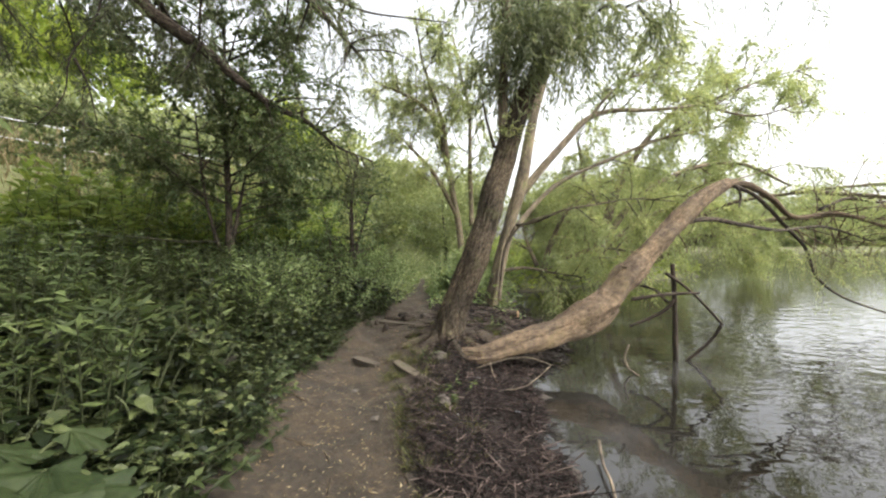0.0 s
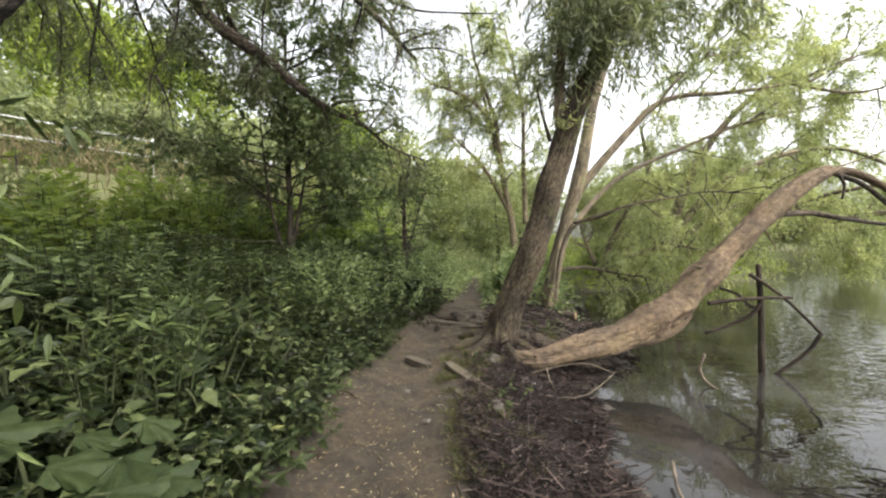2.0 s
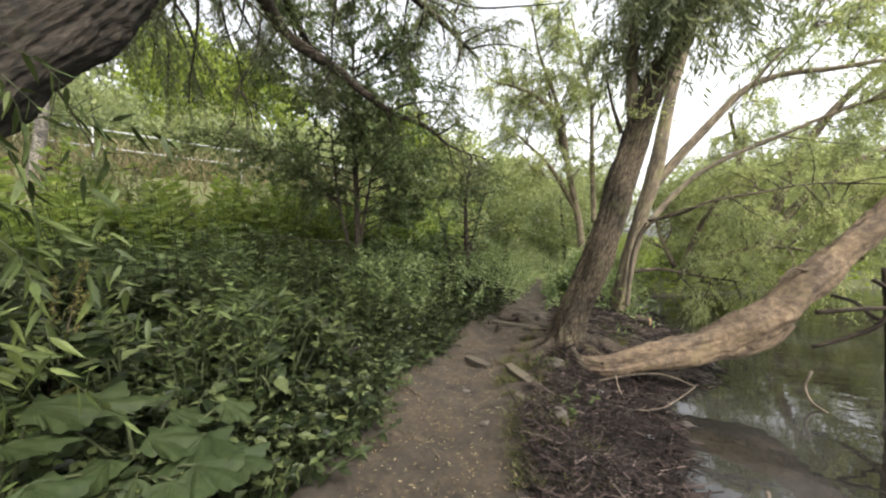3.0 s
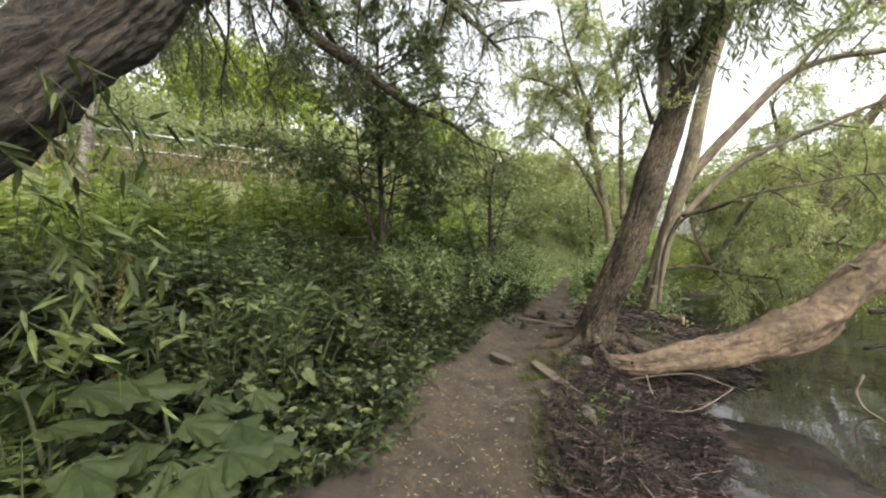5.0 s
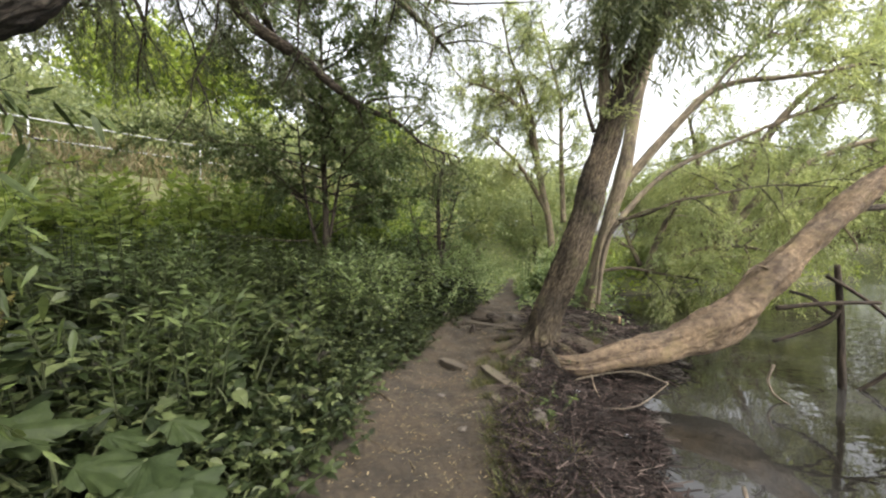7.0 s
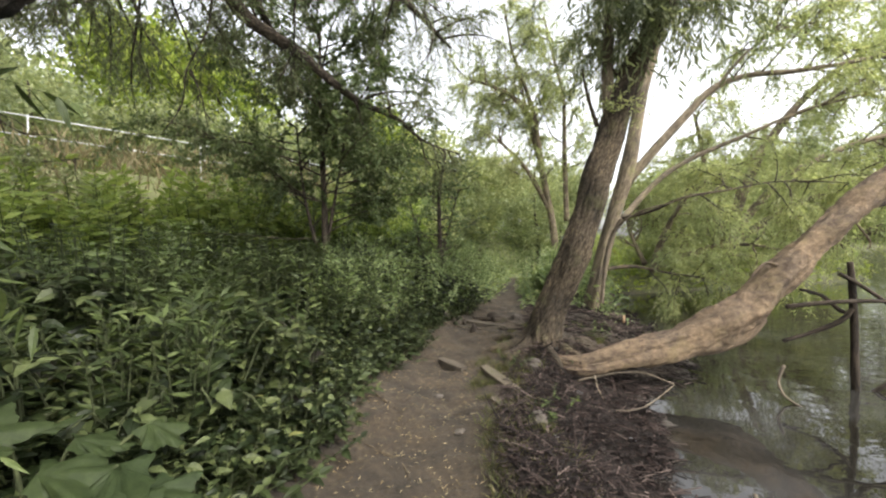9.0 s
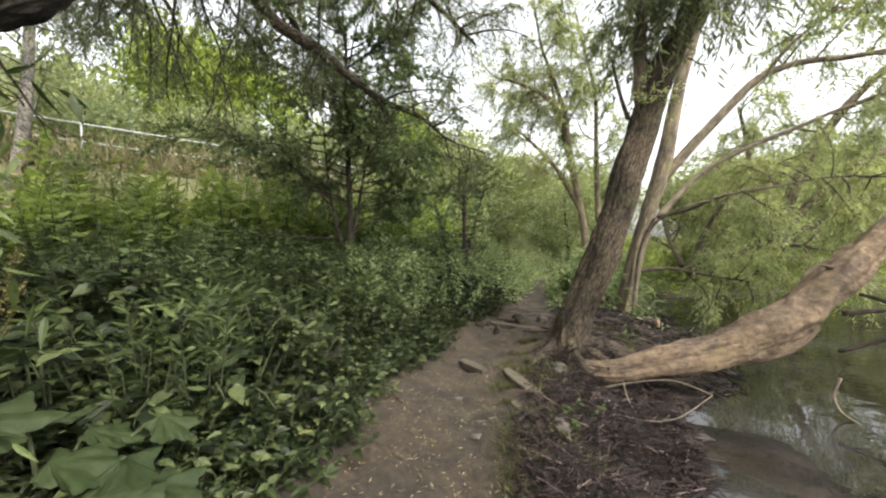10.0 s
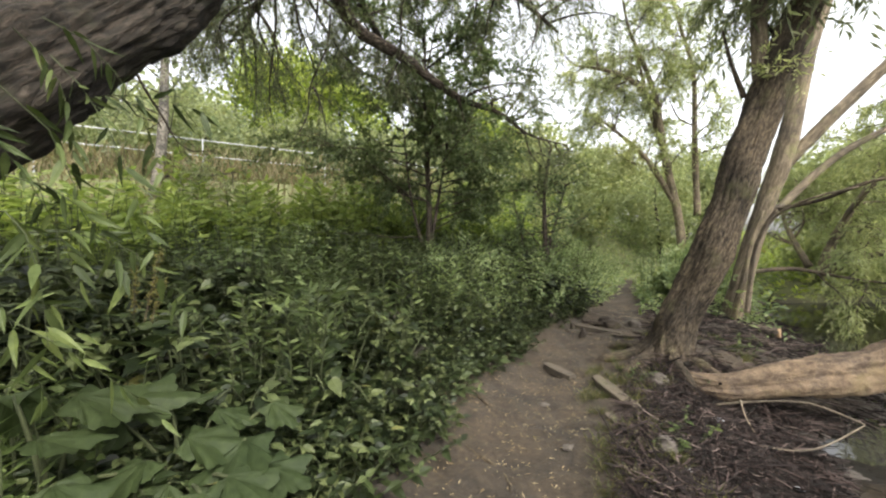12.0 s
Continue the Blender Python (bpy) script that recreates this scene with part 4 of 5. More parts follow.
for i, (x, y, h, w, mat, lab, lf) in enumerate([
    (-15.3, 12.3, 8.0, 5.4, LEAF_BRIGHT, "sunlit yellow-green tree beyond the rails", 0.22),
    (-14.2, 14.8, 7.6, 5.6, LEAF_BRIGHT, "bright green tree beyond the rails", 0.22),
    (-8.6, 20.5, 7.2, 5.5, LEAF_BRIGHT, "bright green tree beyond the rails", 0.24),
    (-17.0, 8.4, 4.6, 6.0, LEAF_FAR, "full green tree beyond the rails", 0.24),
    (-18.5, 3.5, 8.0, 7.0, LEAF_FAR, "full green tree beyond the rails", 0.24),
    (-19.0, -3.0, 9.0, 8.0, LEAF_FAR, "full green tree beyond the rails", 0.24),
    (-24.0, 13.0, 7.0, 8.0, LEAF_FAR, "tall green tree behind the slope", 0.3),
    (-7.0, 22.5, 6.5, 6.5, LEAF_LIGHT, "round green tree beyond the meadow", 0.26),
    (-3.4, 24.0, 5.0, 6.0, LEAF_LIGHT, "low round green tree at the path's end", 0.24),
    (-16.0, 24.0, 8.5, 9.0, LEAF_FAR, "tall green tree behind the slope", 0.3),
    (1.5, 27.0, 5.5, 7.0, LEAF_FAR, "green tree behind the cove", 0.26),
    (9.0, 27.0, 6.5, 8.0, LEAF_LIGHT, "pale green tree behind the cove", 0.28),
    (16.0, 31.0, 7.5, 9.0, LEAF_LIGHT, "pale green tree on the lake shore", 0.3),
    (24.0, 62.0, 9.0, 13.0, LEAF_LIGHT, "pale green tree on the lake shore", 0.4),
    # two trees added out of view to hold back light from behind
    (-10.0, -9.0, 9.0, 9.0, LEAF_FAR, "unseen tree added behind the path to block sky light", 0.3),
    (-3.0, -13.0, 9.0, 8.0, LEAF_FAR, "unseen tree added behind the path to block sky light", 0.3),
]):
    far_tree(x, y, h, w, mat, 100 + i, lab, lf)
for i, (x, y, h, w, lab) in enumerate([
    (0.0, 18.5, 4.2, 3.6, "tall dark green bush at the bend of the path"), (0.9, 13.2, 1.2, 1.7, "low fresh green bush beside the path"),
    (-3.6, 12.5, 1.7, 2.6, "rounded green bush beside the path"), (-5.8, 12.0, 1.9, 3.0, "rounded green bush on the slope"),
    (-2.6, 15.5, 2.0, 2.6, "rounded green bush beside the path"), (0.35, 9.2, 0.9, 0.9, "small leafy bush beside the leaning willow"),
    (-8.0, 14.5, 2.4, 3.2, "rounded green bush on the slope"), (4.6, 15.3, 1.8, 3.2, "green bush on the bank of the cove"), (8.0, 18.2, 2.0, 3.4, "green bush on the bank of the cove"),
    (-14.5, 4.5, 3.2, 4.0, "leafy hedge bush behind the railing"), (-13.2, 7.5, 3.0, 3.8, "leafy hedge bush behind the railing"), (-11.8, 10.3, 3.2, 4.0, "leafy hedge bush behind the railing"), (-10.0, 13.0, 3.0, 4.0, "leafy hedge bush behind the railing"), (-8.4, 16.0, 3.0, 4.0, "leafy hedge bush behind the railing"), (-15.8, 0.5, 3.4, 4.4, "leafy hedge bush behind the railing"),
]):
    far_tree(x, y, h, w, LEAF_LUSH if i in (1, 5) else LEAF_LIGHT if i in (2, 3, 4, 7, 8) else LEAF_FAR, 140 + i, lab, 0.10 if y < 14 and x > -7 else 0.15, 5200, "bush")


def woods():
    """The wooded far shore of the lake."""
    rng = np.random.default_rng(200)
    k = 260
    x = rng.uniform(14, 260, k)
    y = np.interp(x, BANK_X, BANK_Y) + rng.uniform(2, 16, k)
    r = rng.uniform(2.0, 5.0, k)
    c = np.stack([x, y, r * rng.uniform(0.7, 1.7, k) + 0.3], 1)
    a = rng.uniform(22, 130, 170)
    far = rng.uniform(30, 48, 170)
    r2 = rng.uniform(2.5, 5.0, 170)
    c = np.concatenate([c, np.stack([-far * np.sin(np.radians(a)), far * np.cos(np.radians(a)), 2.0 + r2 * rng.uniform(0.3, 1.5, 170)], 1)])
    r, k = np.concatenate([r, r2]), k + 170
    x3 = rng.uniform(55, 130, 90)
    r3 = rng.uniform(3.5, 6.0, 90)
    c = np.concatenate([c, np.stack([x3, np.interp(x3, BANK_X, BANK_Y) + rng.uniform(6, 18, 90), rng.uniform(2, 10, 90)], 1)])
    r, k = np.concatenate([r, r3]), k + 90
    per = 620
    off = unit(rng.normal(0, 1, (k, per, 3))) * (rng.uniform(0.2, 1, (k, per, 1)) ** 0.4) * r[:, None, None]
    pos = (c[:, None] + off).reshape(-1, 3)
    pos = pos[pos[:, 2] > 0]
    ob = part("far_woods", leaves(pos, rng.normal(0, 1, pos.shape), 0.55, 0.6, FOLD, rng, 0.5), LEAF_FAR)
    tagged(ob, "green woods beyond the slope and lake, haze in the leaf colour", "woods", kind="stuff")


woods()


# ---------------------------------------------------------------- undergrowth
def plant_stems(rng, n, height, spread, bow):
    out = []
    for _ in range(n):
        a, r = rng.uniform(0, 6.28), spread * rng.uniform(0, 1) ** 0.6
        p = np.array([math.cos(a) * r * 0.45, math.sin(a) * r * 0.45, -0.06])
        q = np.array([math.cos(a) * r, math.sin(a) * r, height * rng.uniform(0.65, 1.1)])
        mid = (p + q) / 2 + np.array([0, 0, bow * height])
        if bow > 0.15:
            q[2] *= 0.55
        out.append(np.array([p, mid * [1, 1, 1], q]))
    return out


def nettle(seed, height, name="nettle_clump"):
    """A clump of upright stems with pairs of toothed leaves."""
    rng = np.random.default_rng(seed)
    ob = thing(name, (0, 0, 0), "upright green nettle clump in the undergrowth", "plant", "nettles beside the path")
    stems = plant_stems(rng, 8, height, 0.42, 0.06)
    P, A, Z = [], [], []
    for s in stems:
        C, _ = spline(s, [1, 1, 1], 0.045)
        for i in range(2, len(C)):
            f = i / len(C)
            a0 = i * 1.57 + rng.uniform(0, 0.5)
            for a in (a0, a0 + 3.14):
                P.append(C[i])
                A.append((math.cos(a), math.sin(a), -0.35 + 0.5 * f))
                Z.append(0.095 * (1.15 - 0.6 * f) * rng.uniform(0.7, 1.2))
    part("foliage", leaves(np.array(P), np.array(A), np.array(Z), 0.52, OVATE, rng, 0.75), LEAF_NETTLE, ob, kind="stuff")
    part("stem", join(*[tube(s, [0.006, 0.005, 0.003], 4, 0.3) for s in stems]), TWIG_GREEN, ob, kind="stuff")
    return ob


def bramble(seed, height, name="bramble_bush"):
    """A mound of arching canes with leaves in threes."""
    rng = np.random.default_rng(seed)
    ob = thing(name, (0, 0, 0), "dark green bramble mound of arching canes", "bush", "brambles beside the path")
    stems = plant_stems(rng, 11, height, 0.55, 0.28)
    P, A = [], []
    for s in stems:
        C, _ = spline(s, [1, 1, 1], 0.075)
        for i in range(2, len(C)):
            a0 = rng.uniform(0, 6.28)
            st = C[i] + np.array([math.cos(a0), math.sin(a0), 0.4]) * 0.05
            for da in (-1.1, 0, 1.1):
                P.append(st)
                A.append((math.cos(a0 + da), math.sin(a0 + da), rng.uniform(-0.4, 0.25)))
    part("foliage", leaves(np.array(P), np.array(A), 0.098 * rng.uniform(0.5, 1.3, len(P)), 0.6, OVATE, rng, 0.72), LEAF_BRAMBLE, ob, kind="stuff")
    part("cane", join(*[tube(s, [0.006, 0.005, 0.003], 4, 0.2) for s in stems]), TWIG_GREEN, ob, kind="stuff")
    return ob


def weed(seed, height):
    rng = np.random.default_rng(seed)
    ob = thing("weed_clump", (0, 0, 0), "tall yellow-green weed clump on the slope", "plant", "weeds on the slope")
    stems = plant_stems(rng, 9, height, 0.35, 0.05)
    P, A = [], []
    for s in stems:
        C, _ = spline(s, [1, 1, 1], 0.06)
        for i in range(2, len(C)):
            for _ in range(2):
                a = rng.uniform(0, 6.28)
                P.append(C[i])
                A.append((math.cos(a), math.sin(a), 0.3))
    part("foliage", leaves(np.array(P), np.array(A), 0.16, 0.32, SLIM, rng, 0.65), LEAF_WEED, ob, kind="stuff")
    part("stem", join(*[tube(s, [0.006, 0.005, 0.003], 4, 0.3) for s in stems]), TWIG_GREEN, ob, kind="stuff")
    return ob


def spread_plants(kinds, places, rng, low=0.8, high=1.25):
    """Set the kinds out on the ground; the first of each kind is the one that was built."""
    for i, (x, y) in enumerate(places):
        k = kinds[rng.integers(len(kinds))] if i >= len(kinds) else kinds[i]
        m = pose(x, y, float(land(x, y)), rng.normal(0, 9), rng.normal(0, 9), rng.uniform(0, 360))
        s = rng.uniform(low, high)
        if i < len(kinds):
            k.matrix_basis = m @ Matrix.Diagonal((s, s, s, 1))
        else:
            c = copy_thing(k, m)
            c.scale = (s, s, s * rng.uniform(0.9, 1.1))


def places_in(rng, n, test, lo, hi, gap):
    out, tries = [], 0
    while len(out) < n and tries < n * 60:
        tries += 1
        x, y = rng.uniform(lo[0], hi[0]), rng.uniform(lo[1], hi[1])
        if test(x, y) and all((x - a) ** 2 + (y - b) ** 2 > gap * gap for a, b in out):
            out.append((x, y))
    return out


def clear_of_walker(x, y):
    return (x * x + y * y > 1.9 ** 2) and math.hypot(x + 0.05, y - 0.5) > 1.75


def not_hollow(x, y):
    """Leaves uneven gaps between the mounds of growth."""
    return noise.noise(Vector((x * 1.1, y * 1.1, 3.0))) > -0.04


def open_leaf(x, y):
    """Keeps tall plants out of the broad leaves' place."""
    return math.hypot(x + 1.7, y - 1.45) > 0.72


rng = np.random.default_rng(300)
edge = lambda x, y: path_x(y) - 0.66 - 0.26 * float(smooth01((6.5 - y) / 2.5)) - 0.22 * float(smooth01((3.2 - y) / 1.4)) - 0.1 * math.sin(y * 2.3) - x
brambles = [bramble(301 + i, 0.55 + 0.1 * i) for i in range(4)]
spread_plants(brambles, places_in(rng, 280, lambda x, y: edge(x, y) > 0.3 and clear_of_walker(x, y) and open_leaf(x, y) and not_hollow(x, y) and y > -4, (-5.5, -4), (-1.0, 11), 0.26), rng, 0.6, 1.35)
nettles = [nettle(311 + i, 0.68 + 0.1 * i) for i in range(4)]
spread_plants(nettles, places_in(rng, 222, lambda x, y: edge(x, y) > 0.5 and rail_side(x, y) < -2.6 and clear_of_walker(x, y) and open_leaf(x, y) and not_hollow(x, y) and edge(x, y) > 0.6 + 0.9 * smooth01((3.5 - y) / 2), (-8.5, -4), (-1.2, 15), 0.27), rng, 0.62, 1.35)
weeds = [weed(321 + i, 0.8 + 0.15 * i) for i in range(3)]
spread_plants(weeds, places_in(rng, 290, lambda x, y: -5.0 < rail_side(x, y) < -2.9 and edge(x, y) > 1.5, (-14, -1.0), (-3.0, 16), 0.36), rng, 1.1, 1.6)


# farther nettles: same plant, the stronger light put into a lighter leaf colour
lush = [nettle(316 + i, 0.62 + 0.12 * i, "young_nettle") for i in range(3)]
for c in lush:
    tagged(c, "fresh light green nettle clump beside the path, coloured as well lit", group="fresh nettles further along the path")
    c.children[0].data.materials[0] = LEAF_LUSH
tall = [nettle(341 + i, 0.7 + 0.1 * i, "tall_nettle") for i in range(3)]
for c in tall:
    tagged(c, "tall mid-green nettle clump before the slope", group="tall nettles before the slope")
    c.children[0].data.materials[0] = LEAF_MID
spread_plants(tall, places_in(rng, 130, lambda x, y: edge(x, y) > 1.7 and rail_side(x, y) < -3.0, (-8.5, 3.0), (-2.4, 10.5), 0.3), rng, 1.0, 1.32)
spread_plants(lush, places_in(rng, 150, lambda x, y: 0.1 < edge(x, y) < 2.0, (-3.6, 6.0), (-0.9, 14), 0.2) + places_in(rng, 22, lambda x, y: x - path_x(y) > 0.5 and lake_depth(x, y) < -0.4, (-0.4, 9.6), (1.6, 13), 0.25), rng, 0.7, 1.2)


def scrub():
    """Dry brown stalks high on the slope, and green cover too far off to tell apart."""
    rng = np.random.default_rng(330)
    n = 36000
    x, y = rng.uniform(-26, -6, n), rng.uniform(-4, 26, n)
    s = rail_side(x, y)
    keep = (s > -3.1) & (s < 2)
    x, y = x[keep], y[keep]
    pos = np.stack([x, y, land(x, y) + rng.uniform(0, 0.7, len(x))], 1)
    ob = part("dry_weeds", leaves(pos, np.stack([rng.normal(0, .4, len(x)), rng.normal(0, .4, len(x)), np.ones(len(x))], 1), 0.4, 0.09, SLIM, rng, 0.3), DRY)
    tagged(ob, "dry brown stalks and seed heads on the slope", "weeds", kind="stuff")
    n = 60000
    x, y = rng.uniform(-26, -4, n), rng.uniform(-8, 28, n)
    s = rail_side(x, y)
    keep = (s > 0.3) & (s < 6)
    x, y = x[keep], y[keep]
    pos = np.stack([x, y, land(x, y) + rng.uniform(0, 1, len(x)) ** 1.3 * 1.7], 1)
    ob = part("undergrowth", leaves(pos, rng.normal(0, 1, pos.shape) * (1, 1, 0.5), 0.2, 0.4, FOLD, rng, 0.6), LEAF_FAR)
    tagged(ob, "tall green growth behind the railing", "undergrowth", kind="stuff")
    n = 60000
    x, y = rng.uniform(-9, 3, n), rng.uniform(8, 30, n)
    d = np.abs(x - path_x(y))
    keep = (d > 0.36 - 0.2 * smooth01((y - 8) / 3)) & (lake_depth(x, y) < -0.3)
    x, y = x[keep], y[keep]
    pos = np.stack([x, y, land(x, y) + rng.uniform(0, 1, len(x)) ** 1.5 * (0.25 + 0.5 * smooth01((np.abs(x - path_x(y)) - 0.36) / 1.2))], 1)
    ob = part("undergrowth", leaves(pos, rng.normal(0, 1, pos.shape) * (1, 1, 0.4), 0.13, 0.4, FOLD, rng, 0.7), LEAF_LUSH)
    tagged(ob, "thick green undergrowth along the far path", "undergrowth", kind="stuff")
    n = 30000
    x, y = rng.uniform(2.3, 22, n), rng.uniform(12, 36, n)
    keep = lake_depth(x, y) < -0.05
    x, y = x[keep], y[keep]
    pos = np.stack([x, y, land(x, y) + rng.uniform(0, 1, len(x)) ** 1.5 * 0.7], 1)
    ob = part("undergrowth", leaves(pos, rng.normal(0, 1, pos.shape) * (1, 1, 0.4), 0.2, 0.45, FOLD, rng, 0.7), LEAF_BRIGHT)
    tagged(ob, "bright green bank growth behind the cove", "undergrowth", kind="stuff")


scrub()


# ---------------------------------------------------------------- rails on the slope
def railing():
    ob = thing("railing", (-9.8, 8.26, float(land(-9.8, 8.26))), "pale metal railing along the top of the slope", "railing")
    way = np.array([0.488, 0.873])
    a, b = np.array([-9.8, 8.26]) - way * 9.5, np.array([-9.8, 8.26]) + way * 9.0
    for z in (4.28, 3.85):
        part("rail", tube([(a[0], a[1], z + 0.1), (-9.8, 8.26, z), (b[0], b[1], z - 0.1)], [0.014] * 3, 8, 1.0), RAIL, ob, smooth=True)
    for i in range(6):
        p = a + way * (0.6 + 3.3 * i)
        g = float(land(*p))
        part("post", tube([(p[0], p[1], g - 0.2), (p[0], p[1], 3.4), (p[0], p[1], 4.34)], [0.016] * 3, 8, 1.0), RAIL, ob, smooth=True)


railing()


# ---------------------------------------------------------------- path side: boards, stones, roots, sticks
def board(a, b, width, thick, lift, seed, label):
    """A weathered board with split, rounded ends, half sunk in the soil."""
    rng = np.random.default_rng(seed)
    a, b = np.array(a[:2]), np.array(b[:2])
    d = unit(b - a)
    n = np.array([-d[1], d[0]])
    k = 12
    V, F = [], []
    for i in range(k + 1):
        p = a + (b - a) * i / k
        w = width * 0.5 * (1 - 0.35 * (abs(i / k - 0.5) * 2) ** 5) * rng.uniform(0.9, 1.06)
        z = foot(a[0], a[1]) * (1 - i / k) + foot(b[0], b[1]) * i / k + lift
        for s, h in ((-1, -thick), (-1, -0.006), (-0.86, 0), (0.1, rng.uniform(-0.004, 0.004)), (0.86, 0), (1, -0.006), (1, -thick)):
            q = p + n * w * s
            V.append((q[0], q[1], z + h))
    m = 7
    for i in range(k):
        for j in range(m):
            F.append((i * m + j, (i + 1) * m + j, (i + 1) * m + (j + 1) % m, i * m + (j + 1) % m))
    c = np.mean(V[:m], 0)
    V.append(c)
    V.append(np.mean(V[k * m:k * m + m], 0))
    for j in range(0, m - 1, 2):
        F.append((len(V) - 2, j, j + 1, j + 2))
        F.append((len(V) - 1, k * m + j + 2, k * m + j + 1, k * m + j))
    ob = part("board", (np.array(V), np.array(F)), PLANK)
    tagged(ob, label, "board", "boards edging the path")


board((-0.60, 4.61, 0.15), (-0.20, 3.96, 0.01), 0.13, 0.07, 0.045, 1, "weathered grey board lying beside the path")
board((-0.40, 3.81, -0.00), (-0.09, 3.46, -0.04), 0.11, 0.06, 0.035, 2, "half-buried grey board beside the path")
board((-1.16, 4.81, 0.03), (-0.82, 4.56, 0.02), 0.12, 0.07, 0.055, 3, "short flat grey board lying on the path")
board((-1.12, 6.46, 0.04), (-0.49, 6.36, 0.04), 0.12, 0.08, 0.05, 4, "worn wooden step board across the path")


def stone(x, y, size, seed, mat, label, name="stone", sink=0.25):
    bm = bmesh.new()
    bmesh.ops.create_icosphere(bm, subdivisions=3, radius=1.0)
    rr = random.Random(seed)
    sx, sy, sz = size
    for v in bm.verts:
        k = 1 + 0.35 * noise.noise(v.co * 1.3 + Vector((seed * 3.1, 0, 0))) + 0.12 * noise.noise(v.co * 4 + Vector((seed, 1, 0)))
        v.co = Vector((v.co.x * sx * k, v.co.y * sy * k, max(v.co.z, -0.6) * sz * k))
    me = bpy.data.meshes.new(name)
    bm.to_mesh(me)
    bm.free()
    me.materials.append(mat)
    ob = new(name, me)
    ob.matrix_basis = pose(x, y, foot(x, y) + sz * (0.6 - sink), rr.uniform(-8, 8), rr.uniform(-8, 8), rr.uniform(0, 360))
    tagged(ob, label, "stone")


for i, (x, y, s, lab) in enumerate([
    (0.0, 3.5, (0.10, 0.07, 0.07), "pale grey stone at the path edge"), (-0.62, 6.75, (0.14, 0.09, 0.09), "dark stone stepping up the path"),
    (-0.78, 7.1, (0.13, 0.10, 0.10), "dark stone stepping up the path"), (-0.35, 7.0, (0.12, 0.07, 0.06), "flat grey stone on the path"),
    (-1.55, 6.6, (0.11, 0.10, 0.09), "rounded brown stone by the brambles"), (-0.05, 4.7, (0.10, 0.08, 0.08), "brown stone under the leaning willow"),
    (-0.95, 6.0, (0.045, 0.04, 0.10), "dark stub of wood in the path"), (-1.15, 6.3, (0.03, 0.03, 0.07), "dark stub of wood in the path"),
    (-0.6, 3.2, (0.04, 0.03, 0.02), "small flat stone on the path"), (-0.95, 3.9, (0.05, 0.035, 0.02), "small flat stone on the path")]):
    stone(x, y, s, i + 1, STONE if i not in (1, 2, 6, 7) else BARK_DARK, lab)


def lying(name, pts, radius, mat, label, category, group="", end=0.4, seed=0):
    ob = part(name, tube(pts, np.linspace(radius, radius * end, len(pts)), 8 if radius < 0.04 else 18, 0.05, 0.16, seed), mat, smooth=True)
    return tagged(ob, label, category, group)


def on_ground(*xy, lift=0.01):
    return [(x, y, foot(x, y) + lift) for x, y in xy]


lying("root", on_ground((-1.25, 2.9), (-0.9, 2.75), (-0.75, 2.45), (-0.72, 2.1), lift=-0.011), 0.018, BARK, "thin bare root crossing the earth path", "root", "roots", 0.4, 1)
lying("root", on_ground((-0.32, 2.75), (-0.28, 2.55), (-0.2, 2.3), (-0.1, 2.15), lift=-0.010), 0.017, BARK, "dark bare root beside the path", "root", "roots", 0.4, 2)
lying("root", on_ground((-1.2, 6.1), (-0.9, 6.25), (-0.55, 6.2), (-0.1, 6.0), lift=0.01), 0.035, BARK_DARK, "bare willow root across the path", "root", "roots", 0.6, 3)
lying("root", on_ground((-1.1, 6.9), (-0.7, 6.8), (-0.3, 6.6), (0.05, 6.2), lift=0.01), 0.04, BARK_DARK, "bare willow root across the path", "root", "roots", 0.6, 4)
lying("root", on_ground((-1.5, 3.6), (-1.2, 3.4), (-1.1, 3.1), (-1.18, 2.8), lift=-0.010), 0.016, BARK, "thin bare root crossing the earth path", "root", "roots", 0.4, 5)
stump = lying("cut_log", [(1.04, 8.37, -0.07), (1.31, 8.32, -0.06), (1.62, 8.27, -0.09)], 0.085, BARK_DARK, "short cut log with a pale orange end", "log", "", 0.95, 6)
CUT = plain("cut_wood", (0.26, 0.17, 0.09), 0.8)
part("cut_end", tube([(1.62, 8.27, -0.09), (1.65, 8.26, -0.09)], [0.08, 0.074], 18, 0.02), CUT, stump, "pale orange sawn end")
lying("dead_sapling", [(1.17, 7.87, 0.27), (1.20, 7.88, 0.66), (1.23, 7.79, 1.14), (1.33, 7.70, 1.56), (1.45, 7.60, 1.84)], 0.04, STICK, "bleached dead sapling leaning on the willow", "sapling", "", 0.5, 7)
lying("stick", [(0.40, 4.58, -0.05), (0.69, 4.57, 0.04), (1.01, 4.57, 0.09), (1.31, 4.52, 0.01)], 0.010, STICK, "long bleached stick on the dark litter", "stick", "sticks", 0.6, 8)
lying("stick", [(0.57, 4.57, 0.03), (0.59, 4.46, -0.07), (0.63, 4.36, -0.14)], 0.008, STICK, "thin bleached twig on the dark litter", "stick", "sticks", 0.5, 9)
lying("stick", [(0.60, 4.16, -0.16), (0.93, 4.21, -0.13), (1.29, 4.47, 0.02)], 0.007, STICK, "long bleached stick on the dark litter", "stick", "sticks", 0.6, 10)
lying("stick", [(1.33, 3.16, -0.19), (1.26, 2.91, -0.24), (1.23, 2.71, -0.24), (1.20, 2.56, -0.29)], 0.014, STICK, "bleached stick standing out of the shallows", "stick", "sticks", 0.8, 11)
